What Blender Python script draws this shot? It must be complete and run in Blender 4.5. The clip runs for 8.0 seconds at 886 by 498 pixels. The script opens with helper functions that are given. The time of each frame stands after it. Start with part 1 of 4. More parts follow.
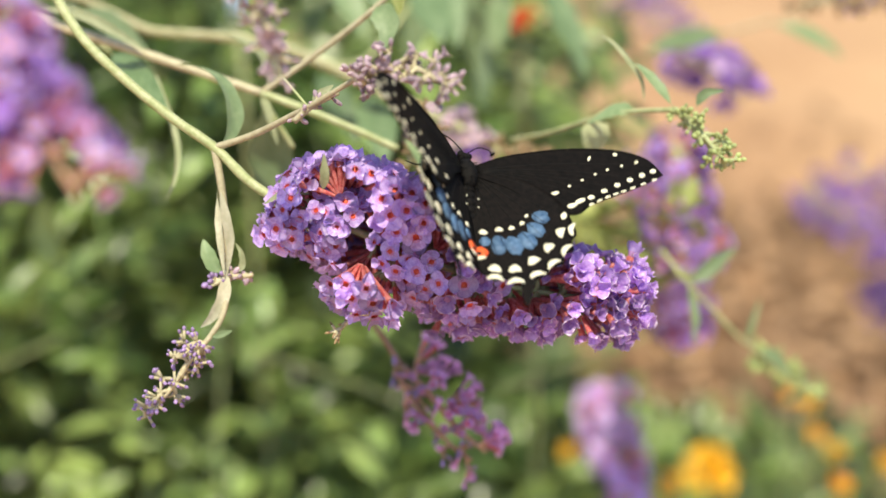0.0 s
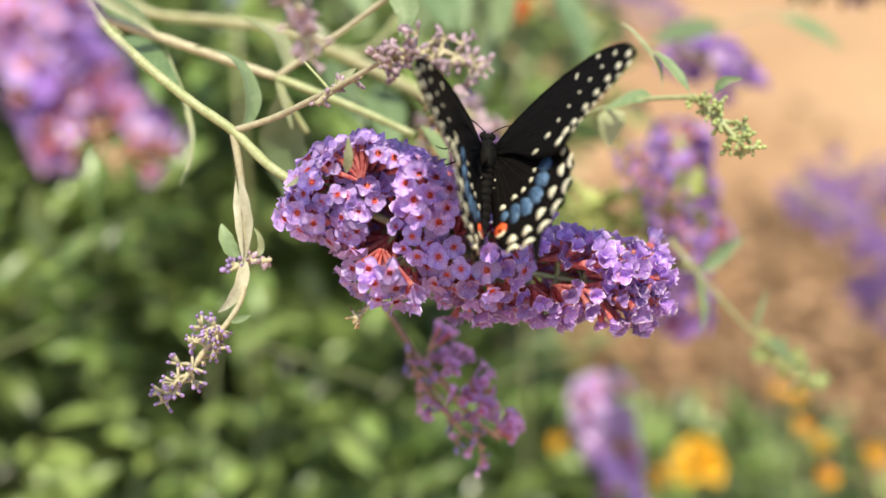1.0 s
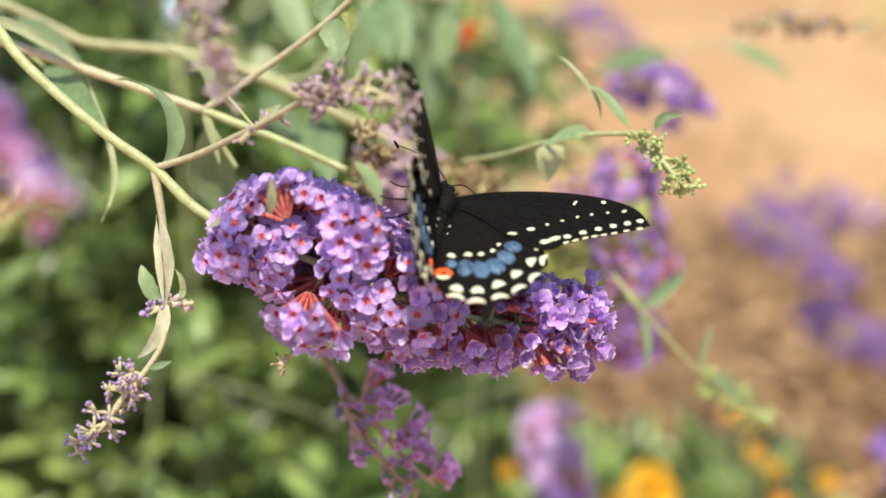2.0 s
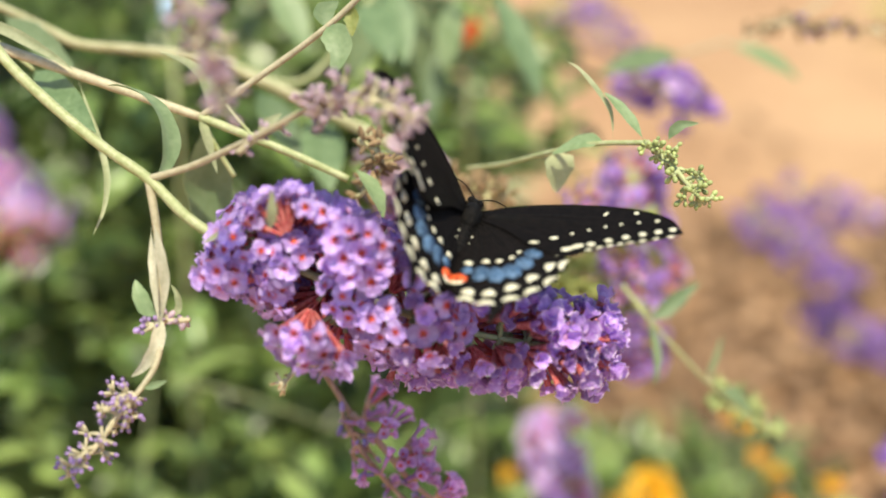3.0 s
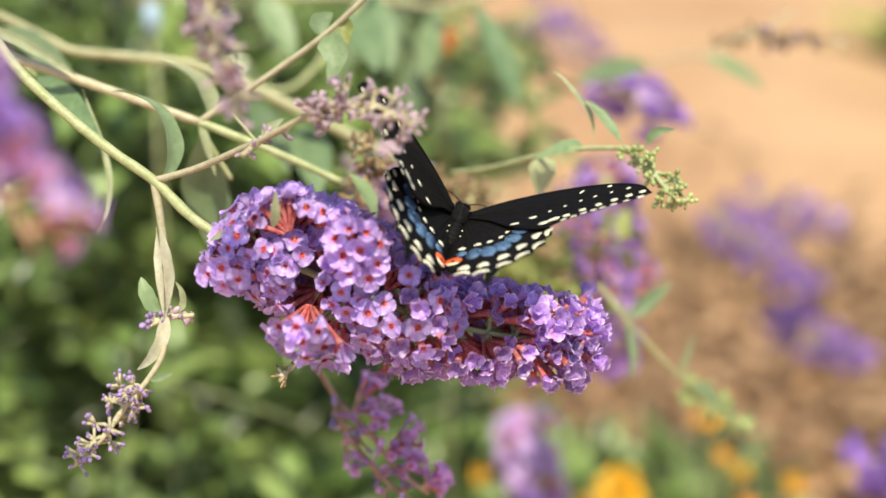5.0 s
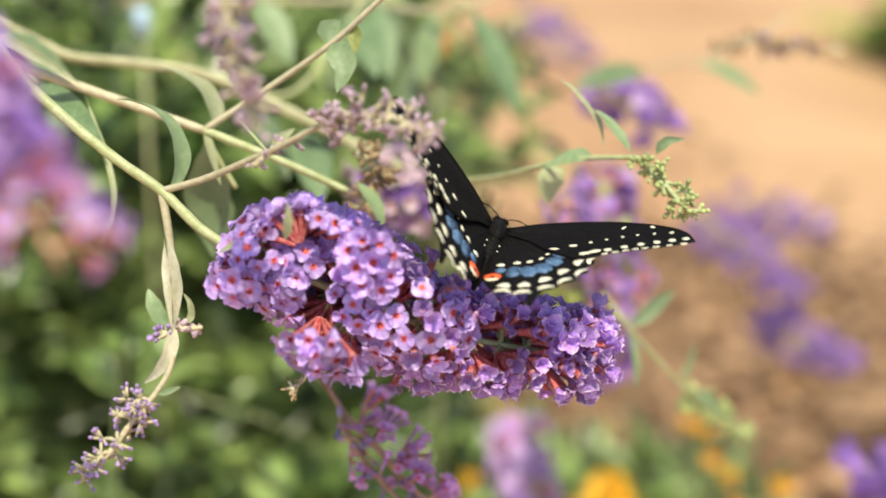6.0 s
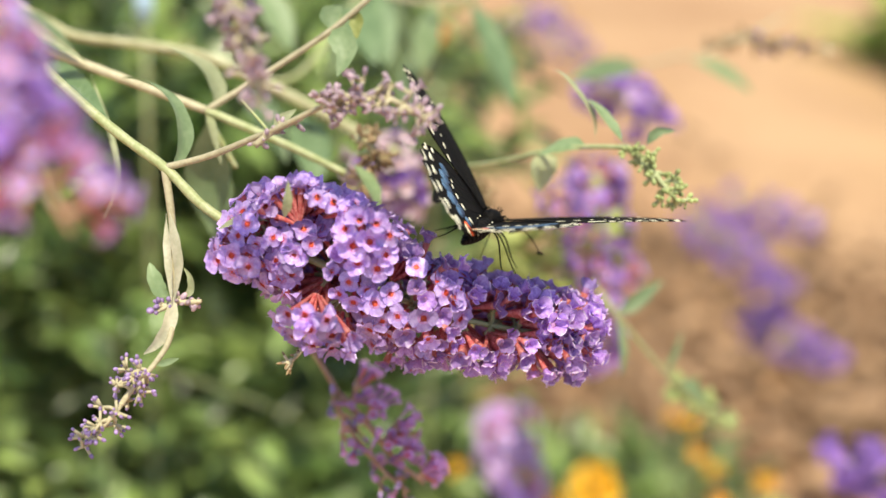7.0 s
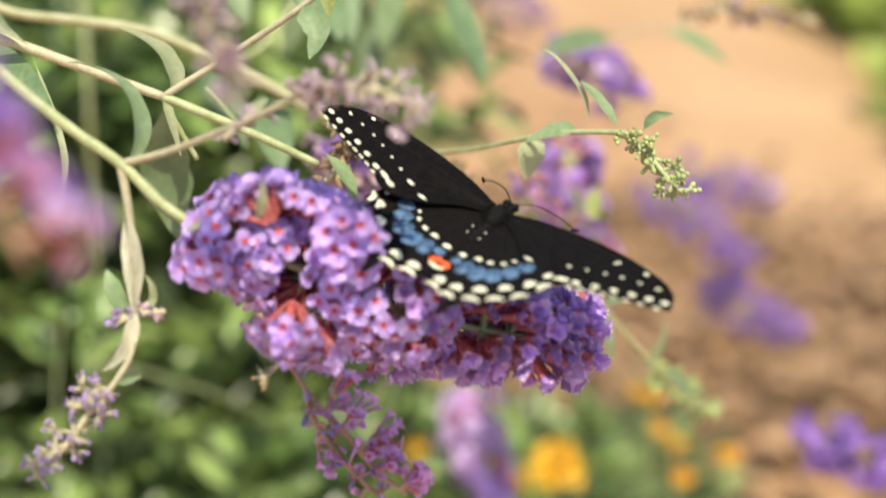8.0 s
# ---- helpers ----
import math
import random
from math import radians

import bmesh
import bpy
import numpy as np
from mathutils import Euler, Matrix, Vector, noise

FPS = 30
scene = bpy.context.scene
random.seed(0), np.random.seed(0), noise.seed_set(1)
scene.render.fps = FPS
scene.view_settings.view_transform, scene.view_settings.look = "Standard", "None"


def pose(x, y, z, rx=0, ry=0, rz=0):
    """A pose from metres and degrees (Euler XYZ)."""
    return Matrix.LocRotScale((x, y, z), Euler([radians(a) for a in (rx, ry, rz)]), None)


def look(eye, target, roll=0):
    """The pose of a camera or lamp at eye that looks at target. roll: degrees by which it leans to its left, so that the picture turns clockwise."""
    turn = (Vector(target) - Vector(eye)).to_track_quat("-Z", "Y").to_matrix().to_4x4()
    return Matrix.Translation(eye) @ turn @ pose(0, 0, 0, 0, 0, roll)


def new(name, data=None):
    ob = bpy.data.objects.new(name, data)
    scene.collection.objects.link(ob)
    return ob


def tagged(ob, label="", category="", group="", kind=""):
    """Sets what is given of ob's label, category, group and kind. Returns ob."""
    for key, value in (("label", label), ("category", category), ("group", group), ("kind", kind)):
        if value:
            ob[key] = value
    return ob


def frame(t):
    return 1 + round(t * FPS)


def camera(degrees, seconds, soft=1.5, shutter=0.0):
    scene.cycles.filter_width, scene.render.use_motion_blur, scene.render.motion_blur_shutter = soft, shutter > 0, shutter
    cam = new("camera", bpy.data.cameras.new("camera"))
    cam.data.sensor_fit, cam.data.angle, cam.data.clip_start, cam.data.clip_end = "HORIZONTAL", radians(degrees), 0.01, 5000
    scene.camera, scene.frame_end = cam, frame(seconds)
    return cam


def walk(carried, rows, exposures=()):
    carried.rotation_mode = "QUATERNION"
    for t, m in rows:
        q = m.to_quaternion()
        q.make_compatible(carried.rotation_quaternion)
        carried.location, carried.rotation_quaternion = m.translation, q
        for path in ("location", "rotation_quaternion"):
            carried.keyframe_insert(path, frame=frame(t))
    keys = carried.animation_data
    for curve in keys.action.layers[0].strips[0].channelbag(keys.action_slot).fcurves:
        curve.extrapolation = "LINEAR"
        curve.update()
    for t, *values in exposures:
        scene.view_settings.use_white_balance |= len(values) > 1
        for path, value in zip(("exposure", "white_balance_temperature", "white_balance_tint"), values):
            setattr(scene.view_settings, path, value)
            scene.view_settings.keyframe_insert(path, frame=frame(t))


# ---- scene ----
cam = camera(41.5, 8.0, soft=1.6, shutter=0.4)
cam.data.dof.use_dof = True
cam.data.dof.focus_distance = 0.284
cam.data.dof.aperture_fstop = 4.8
METRES, EYE, TILT, LEAN, TURN = 0.17, 0.75, -24.0, 0.0, 0.0
ROWS = [
    (0.0, 0.0, 0.0, 0.0, -0.0, 0.0, 0.0),
    (0.1, -0.0053, -0.0003, -0.0, -0.046, 0.19, -0.042),
    (0.2, -0.0106, -0.0007, -0.0001, -0.005, 0.252, -0.084),
    (0.3, -0.0159, -0.001, -0.0001, 0.095, 0.064, -0.126),
    (0.4, -0.0212, -0.0014, -0.0002, -0.077, -0.008, -0.168),
    (0.5, -0.0265, -0.0017, -0.0002, -0.25, -0.07, -0.21),
    (0.6, -0.0353, 0.0006, -0.0032, -0.627, -0.078, -0.232),
    (0.7, -0.0441, 0.003, -0.0062, -0.842, -0.133, -0.254),
    (0.8, -0.0529, 0.0053, -0.0091, -1.06, -0.077, -0.276),
    (0.9, -0.0617, 0.0077, -0.0121, -1.141, -0.163, -0.298),
    (1.0, -0.0705, 0.01, -0.0151, -1.34, -0.21, -0.32),
    (1.1, -0.0605, 0.0152, -0.0106, -1.251, -0.404, -0.314),
    (1.2, -0.0505, 0.0204, -0.0061, -1.01, -0.291, -0.308),
    (1.3, -0.0406, 0.0256, -0.0017, -1.312, 0.14, -0.302),
    (1.4, -0.0306, 0.0308, 0.0028, -1.875, 0.382, -0.296),
    (1.5, -0.0206, 0.036, 0.0073, -2.35, 0.32, -0.29),
    (1.6, -0.0218, 0.0427, 0.0104, -2.981, 0.414, -0.301),
    (1.7, -0.0229, 0.0494, 0.0136, -3.062, 0.637, -0.311),
    (2.8, -0.0359, 0.1234, 0.048, -4.075, 0.181, -0.429),
    (2.9, -0.037, 0.1301, 0.0512, -3.968, 0.307, -0.439),
    (3.0, -0.0382, 0.1368, 0.0543, -3.5, 0.19, -0.45),
    (3.1, -0.0447, 0.1215, 0.0544, -3.523, 0.303, -0.458),
    (3.2, -0.0512, 0.1061, 0.0545, -3.421, 0.681, -0.466),
    (3.3, -0.0578, 0.0908, 0.0546, -3.495, 0.952, -0.474),
    (3.4, -0.0643, 0.0754, 0.0547, -3.614, 0.947, -0.482),
    (3.5, -0.0708, 0.0601, 0.0548, -3.89, 0.78, -0.49),
    (3.6, -0.073, 0.0576, 0.0524, -3.919, 0.798, -0.488),
    (3.7, -0.0752, 0.055, 0.05, -3.95, 0.623, -0.486),
    (3.8, -0.0773, 0.0525, 0.0476, -4.008, 0.56, -0.484),
    (3.9, -0.0795, 0.0499, 0.0452, -4.15, 0.805, -0.482),
    (4.0, -0.0817, 0.0474, 0.0428, -4.3, 0.98, -0.48),
    (4.1, -0.0782, 0.0464, 0.0407, -4.152, 0.894, -0.476),
    (4.2, -0.0746, 0.0454, 0.0386, -4.304, 0.689, -0.472),
    (4.3, -0.0711, 0.0445, 0.0365, -4.382, 0.928, -0.468),
    (4.4, -0.0675, 0.0435, 0.0344, -4.641, 0.893, -0.464),
    (4.5, -0.064, 0.0425, 0.0323, -4.56, 0.92, -0.46),
    (4.6, -0.0687, 0.0447, 0.0338, -4.991, 0.951, -0.459),
    (4.7, -0.0735, 0.047, 0.0353, -5.001, 0.818, -0.457),
    (5.8, -0.1256, 0.0715, 0.052, -6.714, 0.507, -0.443),
    (5.9, -0.1304, 0.0738, 0.0535, -6.495, 0.563, -0.441),
    (6.0, -0.1351, 0.076, 0.055, -6.53, 0.64, -0.44),
    (6.1, -0.1644, 0.0751, 0.0503, -7.375, 0.847, -0.328),
    (6.2, -0.1938, 0.0742, 0.0456, -8.395, 0.906, -0.216),
    (6.3, -0.2231, 0.0734, 0.0409, -9.042, 0.678, -0.104),
    (6.4, -0.2525, 0.0725, 0.0362, -9.347, 0.863, 0.008),
    (6.5, -0.2818, 0.0716, 0.0315, -9.85, 0.57, 0.12),
    (6.6, -0.2539, 0.0635, 0.0323, -9.013, -0.447, -0.266),
    (6.7, -0.2261, 0.0554, 0.0331, -8.803, -0.675, -0.652),
    (6.8, -0.1982, 0.0474, 0.0339, -9.573, -0.94, -1.038),
    (6.9, -0.1704, 0.0393, 0.0347, -7.949, -0.038, -1.424),
    (7.0, -0.1425, 0.0312, 0.0355, -6.91, 0.4, -1.81),
    (7.1, -0.1471, 0.0449, 0.0385, -7.511, -0.068, -1.63),
    (7.2, -0.1517, 0.0586, 0.0416, -8.273, -0.518, -1.45),
    (7.3, -0.1563, 0.0722, 0.0446, -9.045, -0.306, -1.27),
    (7.4, -0.1609, 0.0859, 0.0477, -9.215, -0.317, -1.09),
    (7.5, -0.1655, 0.0996, 0.0507, -8.72, -0.42, -0.91),
    (7.6, -0.1703, 0.1163, 0.0574, -8.837, -0.501, -0.914),
    (7.7, -0.1752, 0.133, 0.0642, -8.951, -1.459, -0.918),
    (7.8, -0.18, 0.1497, 0.0709, -8.991, -1.633, -0.922),
    (7.9, -0.1849, 0.1664, 0.0777, -9.557, -1.712, -0.926),
    (8.0, -0.1897, 0.1831, 0.0844, -9.89, -1.37, -0.93),
]
walk(cam, [(t, pose(0, 0, EYE, TILT, LEAN, TURN) @ pose(METRES * x, METRES * y, METRES * z, 90 + pitch, roll, yaw)) for t, x, y, z, yaw, pitch, roll in ROWS])

# ---- light ----
SUN_ELEVATION, SUN_TURN = 68, 182      # degrees; turn counted clockwise from the view's far end
world = bpy.data.worlds.new("sky")
scene.world = world
world.use_nodes = True
sky = world.node_tree.nodes.new("ShaderNodeTexSky")
sky.sky_type = "NISHITA"
sky.sun_disc = False
sky.sun_elevation, sky.sun_rotation = radians(SUN_ELEVATION), radians(SUN_TURN)
world.node_tree.links.new(sky.outputs[0], world.node_tree.nodes["Background"].inputs[0])
world.node_tree.nodes["Background"].inputs[1].default_value = 0.137
sun = new("sun", bpy.data.lights.new("sun", "SUN"))
sun.data.energy, sun.data.angle, sun.data.color = 4.1, radians(0.8), (1.0, 0.94, 0.70)
_a, _e = radians(SUN_TURN), radians(SUN_ELEVATION)
SUN_FROM = Vector((math.sin(_a) * math.cos(_e), math.cos(_a) * math.cos(_e), math.sin(_e)))
sun.matrix_world = look(SUN_FROM * 5, (0, 0, 0))
scene.view_settings.exposure = 0.49


# ---- materials ----
def surface(name, base, other, rough=0.55, scale=400.0, bump=0.2, through_light=0.0, spread=0.12, fine=4.0, gloss=0.5, island=False):
    """A procedural surface: two colours mixed by broad and fine noise, varied from piece to piece."""
    m = bpy.data.materials.new(name)
    m.use_nodes = True
    t = m.node_tree
    n, l = t.nodes, t.links
    p = n["Principled BSDF"]
    p.inputs["Roughness"].default_value = rough
    p.inputs["Specular IOR Level"].default_value = gloss
    co = n.new("ShaderNodeTexCoord")
    broad, grain = n.new("ShaderNodeTexNoise"), n.new("ShaderNodeTexNoise")
    broad.inputs["Scale"].default_value, grain.inputs["Scale"].default_value = scale, scale * fine
    broad.inputs["Detail"].default_value, grain.inputs["Detail"].default_value = 3, 2
    l.new(co.outputs["Object"], broad.inputs["Vector"])
    l.new(co.outputs["Object"], grain.inputs["Vector"])
    add = n.new("ShaderNodeMath")
    add.operation = "MULTIPLY_ADD"
    l.new(grain.outputs[0], add.inputs[0])
    add.inputs[1].default_value = 0.5
    l.new(broad.outputs[0], add.inputs[2])
    ramp = n.new("ShaderNodeValToRGB")
    ramp.color_ramp.elements[0].position, ramp.color_ramp.elements[1].position = 0.55, 0.95
    ramp.color_ramp.elements[0].color, ramp.color_ramp.elements[1].color = (*base, 1), (*other, 1)
    l.new(add.outputs[0], ramp.inputs[0])
    hsv = n.new("ShaderNodeHueSaturation")
    rnd = n.new("ShaderNodeNewGeometry") if island else n.new("ShaderNodeObjectInfo")
    vary = n.new("ShaderNodeMapRange")
    vary.inputs["To Min"].default_value, vary.inputs["To Max"].default_value = 1 - 2 * spread, 1 + 2 * spread
    l.new(rnd.outputs["Random Per Island" if island else "Random"], vary.inputs["Value"])
    l.new(vary.outputs[0], hsv.inputs["Value"])
    l.new(ramp.outputs[0], hsv.inputs["Color"])
    l.new(hsv.outputs[0], p.inputs["Base Color"])
    if bump:
        b = n.new("ShaderNodeBump")
        b.inputs["Strength"].default_value, b.inputs["Distance"].default_value = bump, 0.3 / (scale * fine)
        l.new(grain.outputs[0], b.inputs["Height"])
        l.new(b.outputs[0], p.inputs["Normal"])
    if through_light:
        mix, tr = n.new("ShaderNodeMixShader"), n.new("ShaderNodeBsdfTranslucent")
        mix.inputs[0].default_value = through_light
        l.new(hsv.outputs[0], tr.inputs["Color"])
        l.new(p.outputs[0], mix.inputs[1])
        l.new(tr.outputs[0], mix.inputs[2])
        l.new(mix.outputs[0], n["Material Output"].inputs["Surface"])
    return m


PETAL = surface("petal_violet", (0.41, 0.24, 0.65), (0.67, 0.50, 0.87), 0.36, 420, 0.3, 0.32, 0.18)
PETAL_RIM = surface("petal_rim", (0.68, 0.48, 0.80), (0.90, 0.74, 0.92), 0.35, 500, 0.2, 0.35, 0.12)
PETAL_LILAC = surface("petal_lilac", (0.66, 0.46, 0.80), (0.86, 0.69, 0.92), 0.45, 300, 0.25, 0.45, 0.12)
HALO = surface("floret_throat", (0.50, 0.20, 0.50), (0.66, 0.36, 0.66), 0.5, 700, 0.2, 0.3)
PETAL_CUP = surface("petal_young", (0.37, 0.18, 0.58), (0.61, 0.40, 0.82), 0.36, 500, 0.25, 0.36, 0.22)
PETAL_PINK = surface("petal_mauve", (0.58, 0.27, 0.63), (0.82, 0.53, 0.83), 0.45, 500, 0.25, 0.4, 0.16)
PETAL_FADED = surface("petal_faded", (0.42, 0.29, 0.39), (0.60, 0.46, 0.48), 0.6, 500, 0.25, 0.2, 0.15)
PETAL_DARK = surface("petal_deep_violet", (0.26, 0.12, 0.48), (0.40, 0.23, 0.62), 0.5, 500, 0.25, 0.25, 0.15)
EYE_RED = surface("floret_eye", (0.72, 0.06, 0.035), (0.90, 0.17, 0.08), 0.6, 900, 0.1, 0.15)
TUBE = surface("floret_tube", (0.56, 0.085, 0.09), (0.84, 0.34, 0.31), 0.45, 700, 0.2, 0.4)
TUBE_CORAL = surface("floret_tube_coral", (0.76, 0.33, 0.30), (0.88, 0.54, 0.44), 0.5, 600, 0.2, 0.4)
PEACH = surface("floret_withered", (0.55, 0.30, 0.16), (0.66, 0.42, 0.30), 0.7, 500, 0.3, 0.15)
BUD = surface("bud_violet", (0.22, 0.13, 0.33), (0.38, 0.27, 0.46), 0.5, 600, 0.2, 0.0, 0.2)
BUD_GREEN = surface("bud_green", (0.30, 0.36, 0.12), (0.46, 0.50, 0.20), 0.5, 700, 0.2, 0.1, 0.15)
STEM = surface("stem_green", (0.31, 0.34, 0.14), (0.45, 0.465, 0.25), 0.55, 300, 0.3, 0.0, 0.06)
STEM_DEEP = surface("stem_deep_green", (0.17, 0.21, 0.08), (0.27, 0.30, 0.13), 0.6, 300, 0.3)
STEM_PALE = surface("stem_tan", (0.40, 0.35, 0.215), (0.54, 0.475, 0.31), 0.6, 350, 0.3, 0.0, 0.08)
STEM_OLD = surface("stem_straw", (0.42, 0.40, 0.20), (0.58, 0.55, 0.33), 0.6, 300, 0.3)
STEM_RED = surface("stem_reddish", (0.34, 0.18, 0.11), (0.46, 0.28, 0.18), 0.6, 350, 0.3)
LEAF = surface("leaf_green", (0.19, 0.27, 0.125), (0.26, 0.34, 0.175), 0.5, 160, 0.3, 0.3, 0.12)
LEAF_DEEP = surface("leaf_deep_green", (0.105, 0.17, 0.075), (0.17, 0.245, 0.12), 0.5, 160, 0.3, 0.3, 0.14)
LEAF_PALE = surface("leaf_pale", (0.34, 0.38, 0.20), (0.46, 0.48, 0.28), 0.6, 200, 0.3, 0.3, 0.1)
LEAF_CREAM = surface("leaf_underside", (0.50, 0.48, 0.33), (0.66, 0.62, 0.46), 0.6, 260, 0.3, 0.3, 0.08)
FOLIAGE = surface("foliage", (0.085, 0.150, 0.038), (0.30, 0.38, 0.115), 0.3, 12, 0.2, 0.38, 0.45, 12, 0.8, True)
FOLIAGE_LIGHT = surface("foliage_light", (0.38, 0.52, 0.10), (0.60, 0.68, 0.22), 0.5, 8, 0.2, 0.55, 0.3, 12, 0.5, True)
DRY = surface("dry_calyx", (0.20, 0.12, 0.06), (0.36, 0.26, 0.14), 0.8, 700, 0.4, 0.0, 0.2)
WING = surface("wing_black", (0.003, 0.0027, 0.0027), (0.008, 0.006, 0.0055), 0.7, 900, 0.35, 0.0, 0.1, 5, 0.06)
CREAM = surface("scale_cream", (0.74, 0.68, 0.47), (0.86, 0.80, 0.62), 0.7, 900, 0.2, 0.0, 0.04)
BLUE = surface("scale_blue", (0.035, 0.08, 0.165), (0.115, 0.195, 0.31), 0.6, 700, 0.3, 0.0, 0.08, 6, 0.3)
ORANGE_SPOT = surface("scale_orange", (0.80, 0.07, 0.015), (0.88, 0.16, 0.03), 0.6, 900, 0.2, 0.0, 0.04)
BODY = surface("body_black", (0.003, 0.003, 0.003), (0.010, 0.008, 0.007), 0.75, 900, 0.6, 0.0, 0.05, 5, 0.12)
ORANGE = surface("petal_orange", (0.88, 0.38, 0.012), (0.95, 0.55, 0.03), 0.5, 200, 0.2, 0.25)
YELLOW = surface("petal_yellow", (0.88, 0.46, 0.015), (0.95, 0.62, 0.04), 0.5, 200, 0.2, 0.25)
RED = surface("petal_scarlet", (0.80, 0.10, 0.03), (0.90, 0.22, 0.08), 0.5, 200, 0.2, 0.25)
OLIVE = surface("leaf_olive", (0.26, 0.30, 0.08), (0.42, 0.44, 0.16), 0.5, 200, 0.3, 0.35, 0.2, 4, 0.4, True)
LABEL_BLUE = surface("label_plastic", (0.30, 0.44, 0.60), (0.40, 0.53, 0.68), 0.4, 60, 0.1)
CLAY = surface("clay_soil", (0.335, 0.185, 0.098), (0.52, 0.325, 0.185), 0.9, 1.3, 0.6, 0.0, 0.0, 25, 0.2)
MULCH = surface("mulch_chip", (0.20, 0.115, 0.065), (0.42, 0.26, 0.15), 0.9, 30, 0.3, 0.0, 0.25, 6, 0.2, True)


# ---- builders ----
def part(name, bm, material, parent=None, label=""):
    """Links a bmesh as one mesh object under a thing or a part."""
    me = bpy.data.meshes.new(name)
    bm.to_mesh(me)
    bm.free()
    for p in me.polygons:
        p.use_smooth = True
    for m in material if isinstance(material, (list, tuple)) else [material]:
        me.materials.append(m)
    ob = new(name, me)
    if parent:
        ob.parent = parent
    if label:
        ob["label"] = label
    return ob


def placed(name, mesh, m, parent):
    """A further object on a mesh that is shared."""
    ob = new(name, mesh)
    ob.parent = parent
    ob.matrix_basis = m
    return ob


def glide(points, n):
    """A smooth line through points, in n steps for each stretch."""
    p = [Vector(q) for q in points]
    p = [2 * p[0] - p[1]] + p + [2 * p[-1] - p[-2]]
    line = []
    for a, b, c, d in zip(p, p[1:], p[2:], p[3:]):
        for i in range(n):
            t = i / n
            line.append(0.5 * (2 * b + (c - a) * t + (2 * a - 5 * b + 4 * c - d) * t * t + (3 * b - a - 3 * c + d) * t ** 3))
    return line + [p[-2]]


def tube(bm, points, r0, r1, sides=8, n=6, knots=0.0, mat=0):
    """A tapered, slightly uneven round stem along a smooth line, added to bm."""
    line = glide(points, n)
    rings, side = [], None
    for i, q in enumerate(line):
        way = (line[min(i + 1, len(line) - 1)] - line[max(i - 1, 0)]).normalized()
        side = (side - side.dot(way) * way).normalized() if side else way.orthogonal().normalized()
        up = way.cross(side)
        r = (r0 + (r1 - r0) * i / (len(line) - 1)) * (1 + knots * noise.noise(q * 300))
        rings.append([bm.verts.new(q + r * (math.cos(a) * side + math.sin(a) * up)) for a in (2 * math.pi * k / sides for k in range(sides))])
    for a, b in zip(rings, rings[1:]):
        for k in range(sides):
            bm.faces.new((a[k], a[(k + 1) % sides], b[(k + 1) % sides], b[k])).material_index = mat
    for ring in (rings[0][::-1], rings[-1]):
        bm.faces.new(ring).material_index = mat
    return bm


def ball(bm, centre, radii, turn=None, u=8, v=5, mat=0):
    """An ellipsoid with rounded ends, added to bm."""
    m = Matrix.Translation(centre) @ (turn or Matrix()) @ Matrix.Diagonal((*radii, 1))
    made = bmesh.ops.create_uvsphere(bm, u_segments=u, v_segments=v, radius=1, matrix=m)
    for f in {f for w in made["verts"] for f in w.link_faces}:
        f.material_index = mat
    return bm


def blade(bm, base, tip, width, face=(0, -0.4, 1), bow=0.12, fold=0.25, wave=0.0, n=10, mat=0):
    """A lance-shaped leaf from base to tip: folded along its midrib, bowed along its length, with a short stalk and a raised rib."""
    base, tip = Vector(base), Vector(tip)
    along = tip - base
    size = along.length
    w = along.normalized()
    up = Vector(face)
    up = (up - up.dot(w) * w).normalized()
    across = w.cross(up)
    rows = []
    for i in range(n + 1):
        s = i / n
        half = width / 2 * (max(0.0, math.sin(math.pi * max(0.0, s - 0.05) / 0.95)) ** 0.8 * (1.15 - 0.45 * s) + 0.02)
        mid = base + along * s + up * (bow * size * math.sin(math.pi * s) + wave * size * math.sin(9 * s))
        rows.append([bm.verts.new(mid + across * (half * k) + up * (fold * half * abs(k) + (0.0 if k else -0.03 * half))) for k in (-1, -0.5, 0, 0.5, 1)])
    for a, b in zip(rows, rows[1:]):
        for k in range(4):
            bm.faces.new((a[k], a[k + 1], b[k + 1], b[k])).material_index = mat
    return bm


def ribbon(bm, points, width, face=(0, -0.5, 1), fold=0.3, n=7, mat=0):
    """A leaf that follows a curved midrib: narrow at its stalk, widest before the middle, pointed, folded along the rib."""
    line = glide(points, n)
    rows, up = [], Vector(face)
    for i, q in enumerate(line):
        s = i / (len(line) - 1)
        w = (line[min(i + 1, len(line) - 1)] - line[max(i - 1, 0)]).normalized()
        up = (up - up.dot(w) * w).normalized()
        across = w.cross(up)
        half = width / 2 * (max(0.0, math.sin(math.pi * max(0.0, (s - 0.08) / 0.92) ** 0.8)) ** 0.9 + 0.05) * (1 + 0.06 * math.sin(23 * s))
        rows.append([bm.verts.new(q + across * (half * k) + up * (fold * half * abs(k))) for k in (-1, -0.5, 0, 0.5, 1)])
    for a, b in zip(rows, rows[1:]):
        for k in range(4):
            bm.faces.new((a[k], a[k + 1], b[k + 1], b[k])).material_index = mat
    return bm


def turned(way, spin=0.0):
    """A turn that points z along way."""
    return Vector(way).to_track_quat("Z", "Y").to_matrix().to_4x4() @ Matrix.Rotation(spin, 4, "Z")


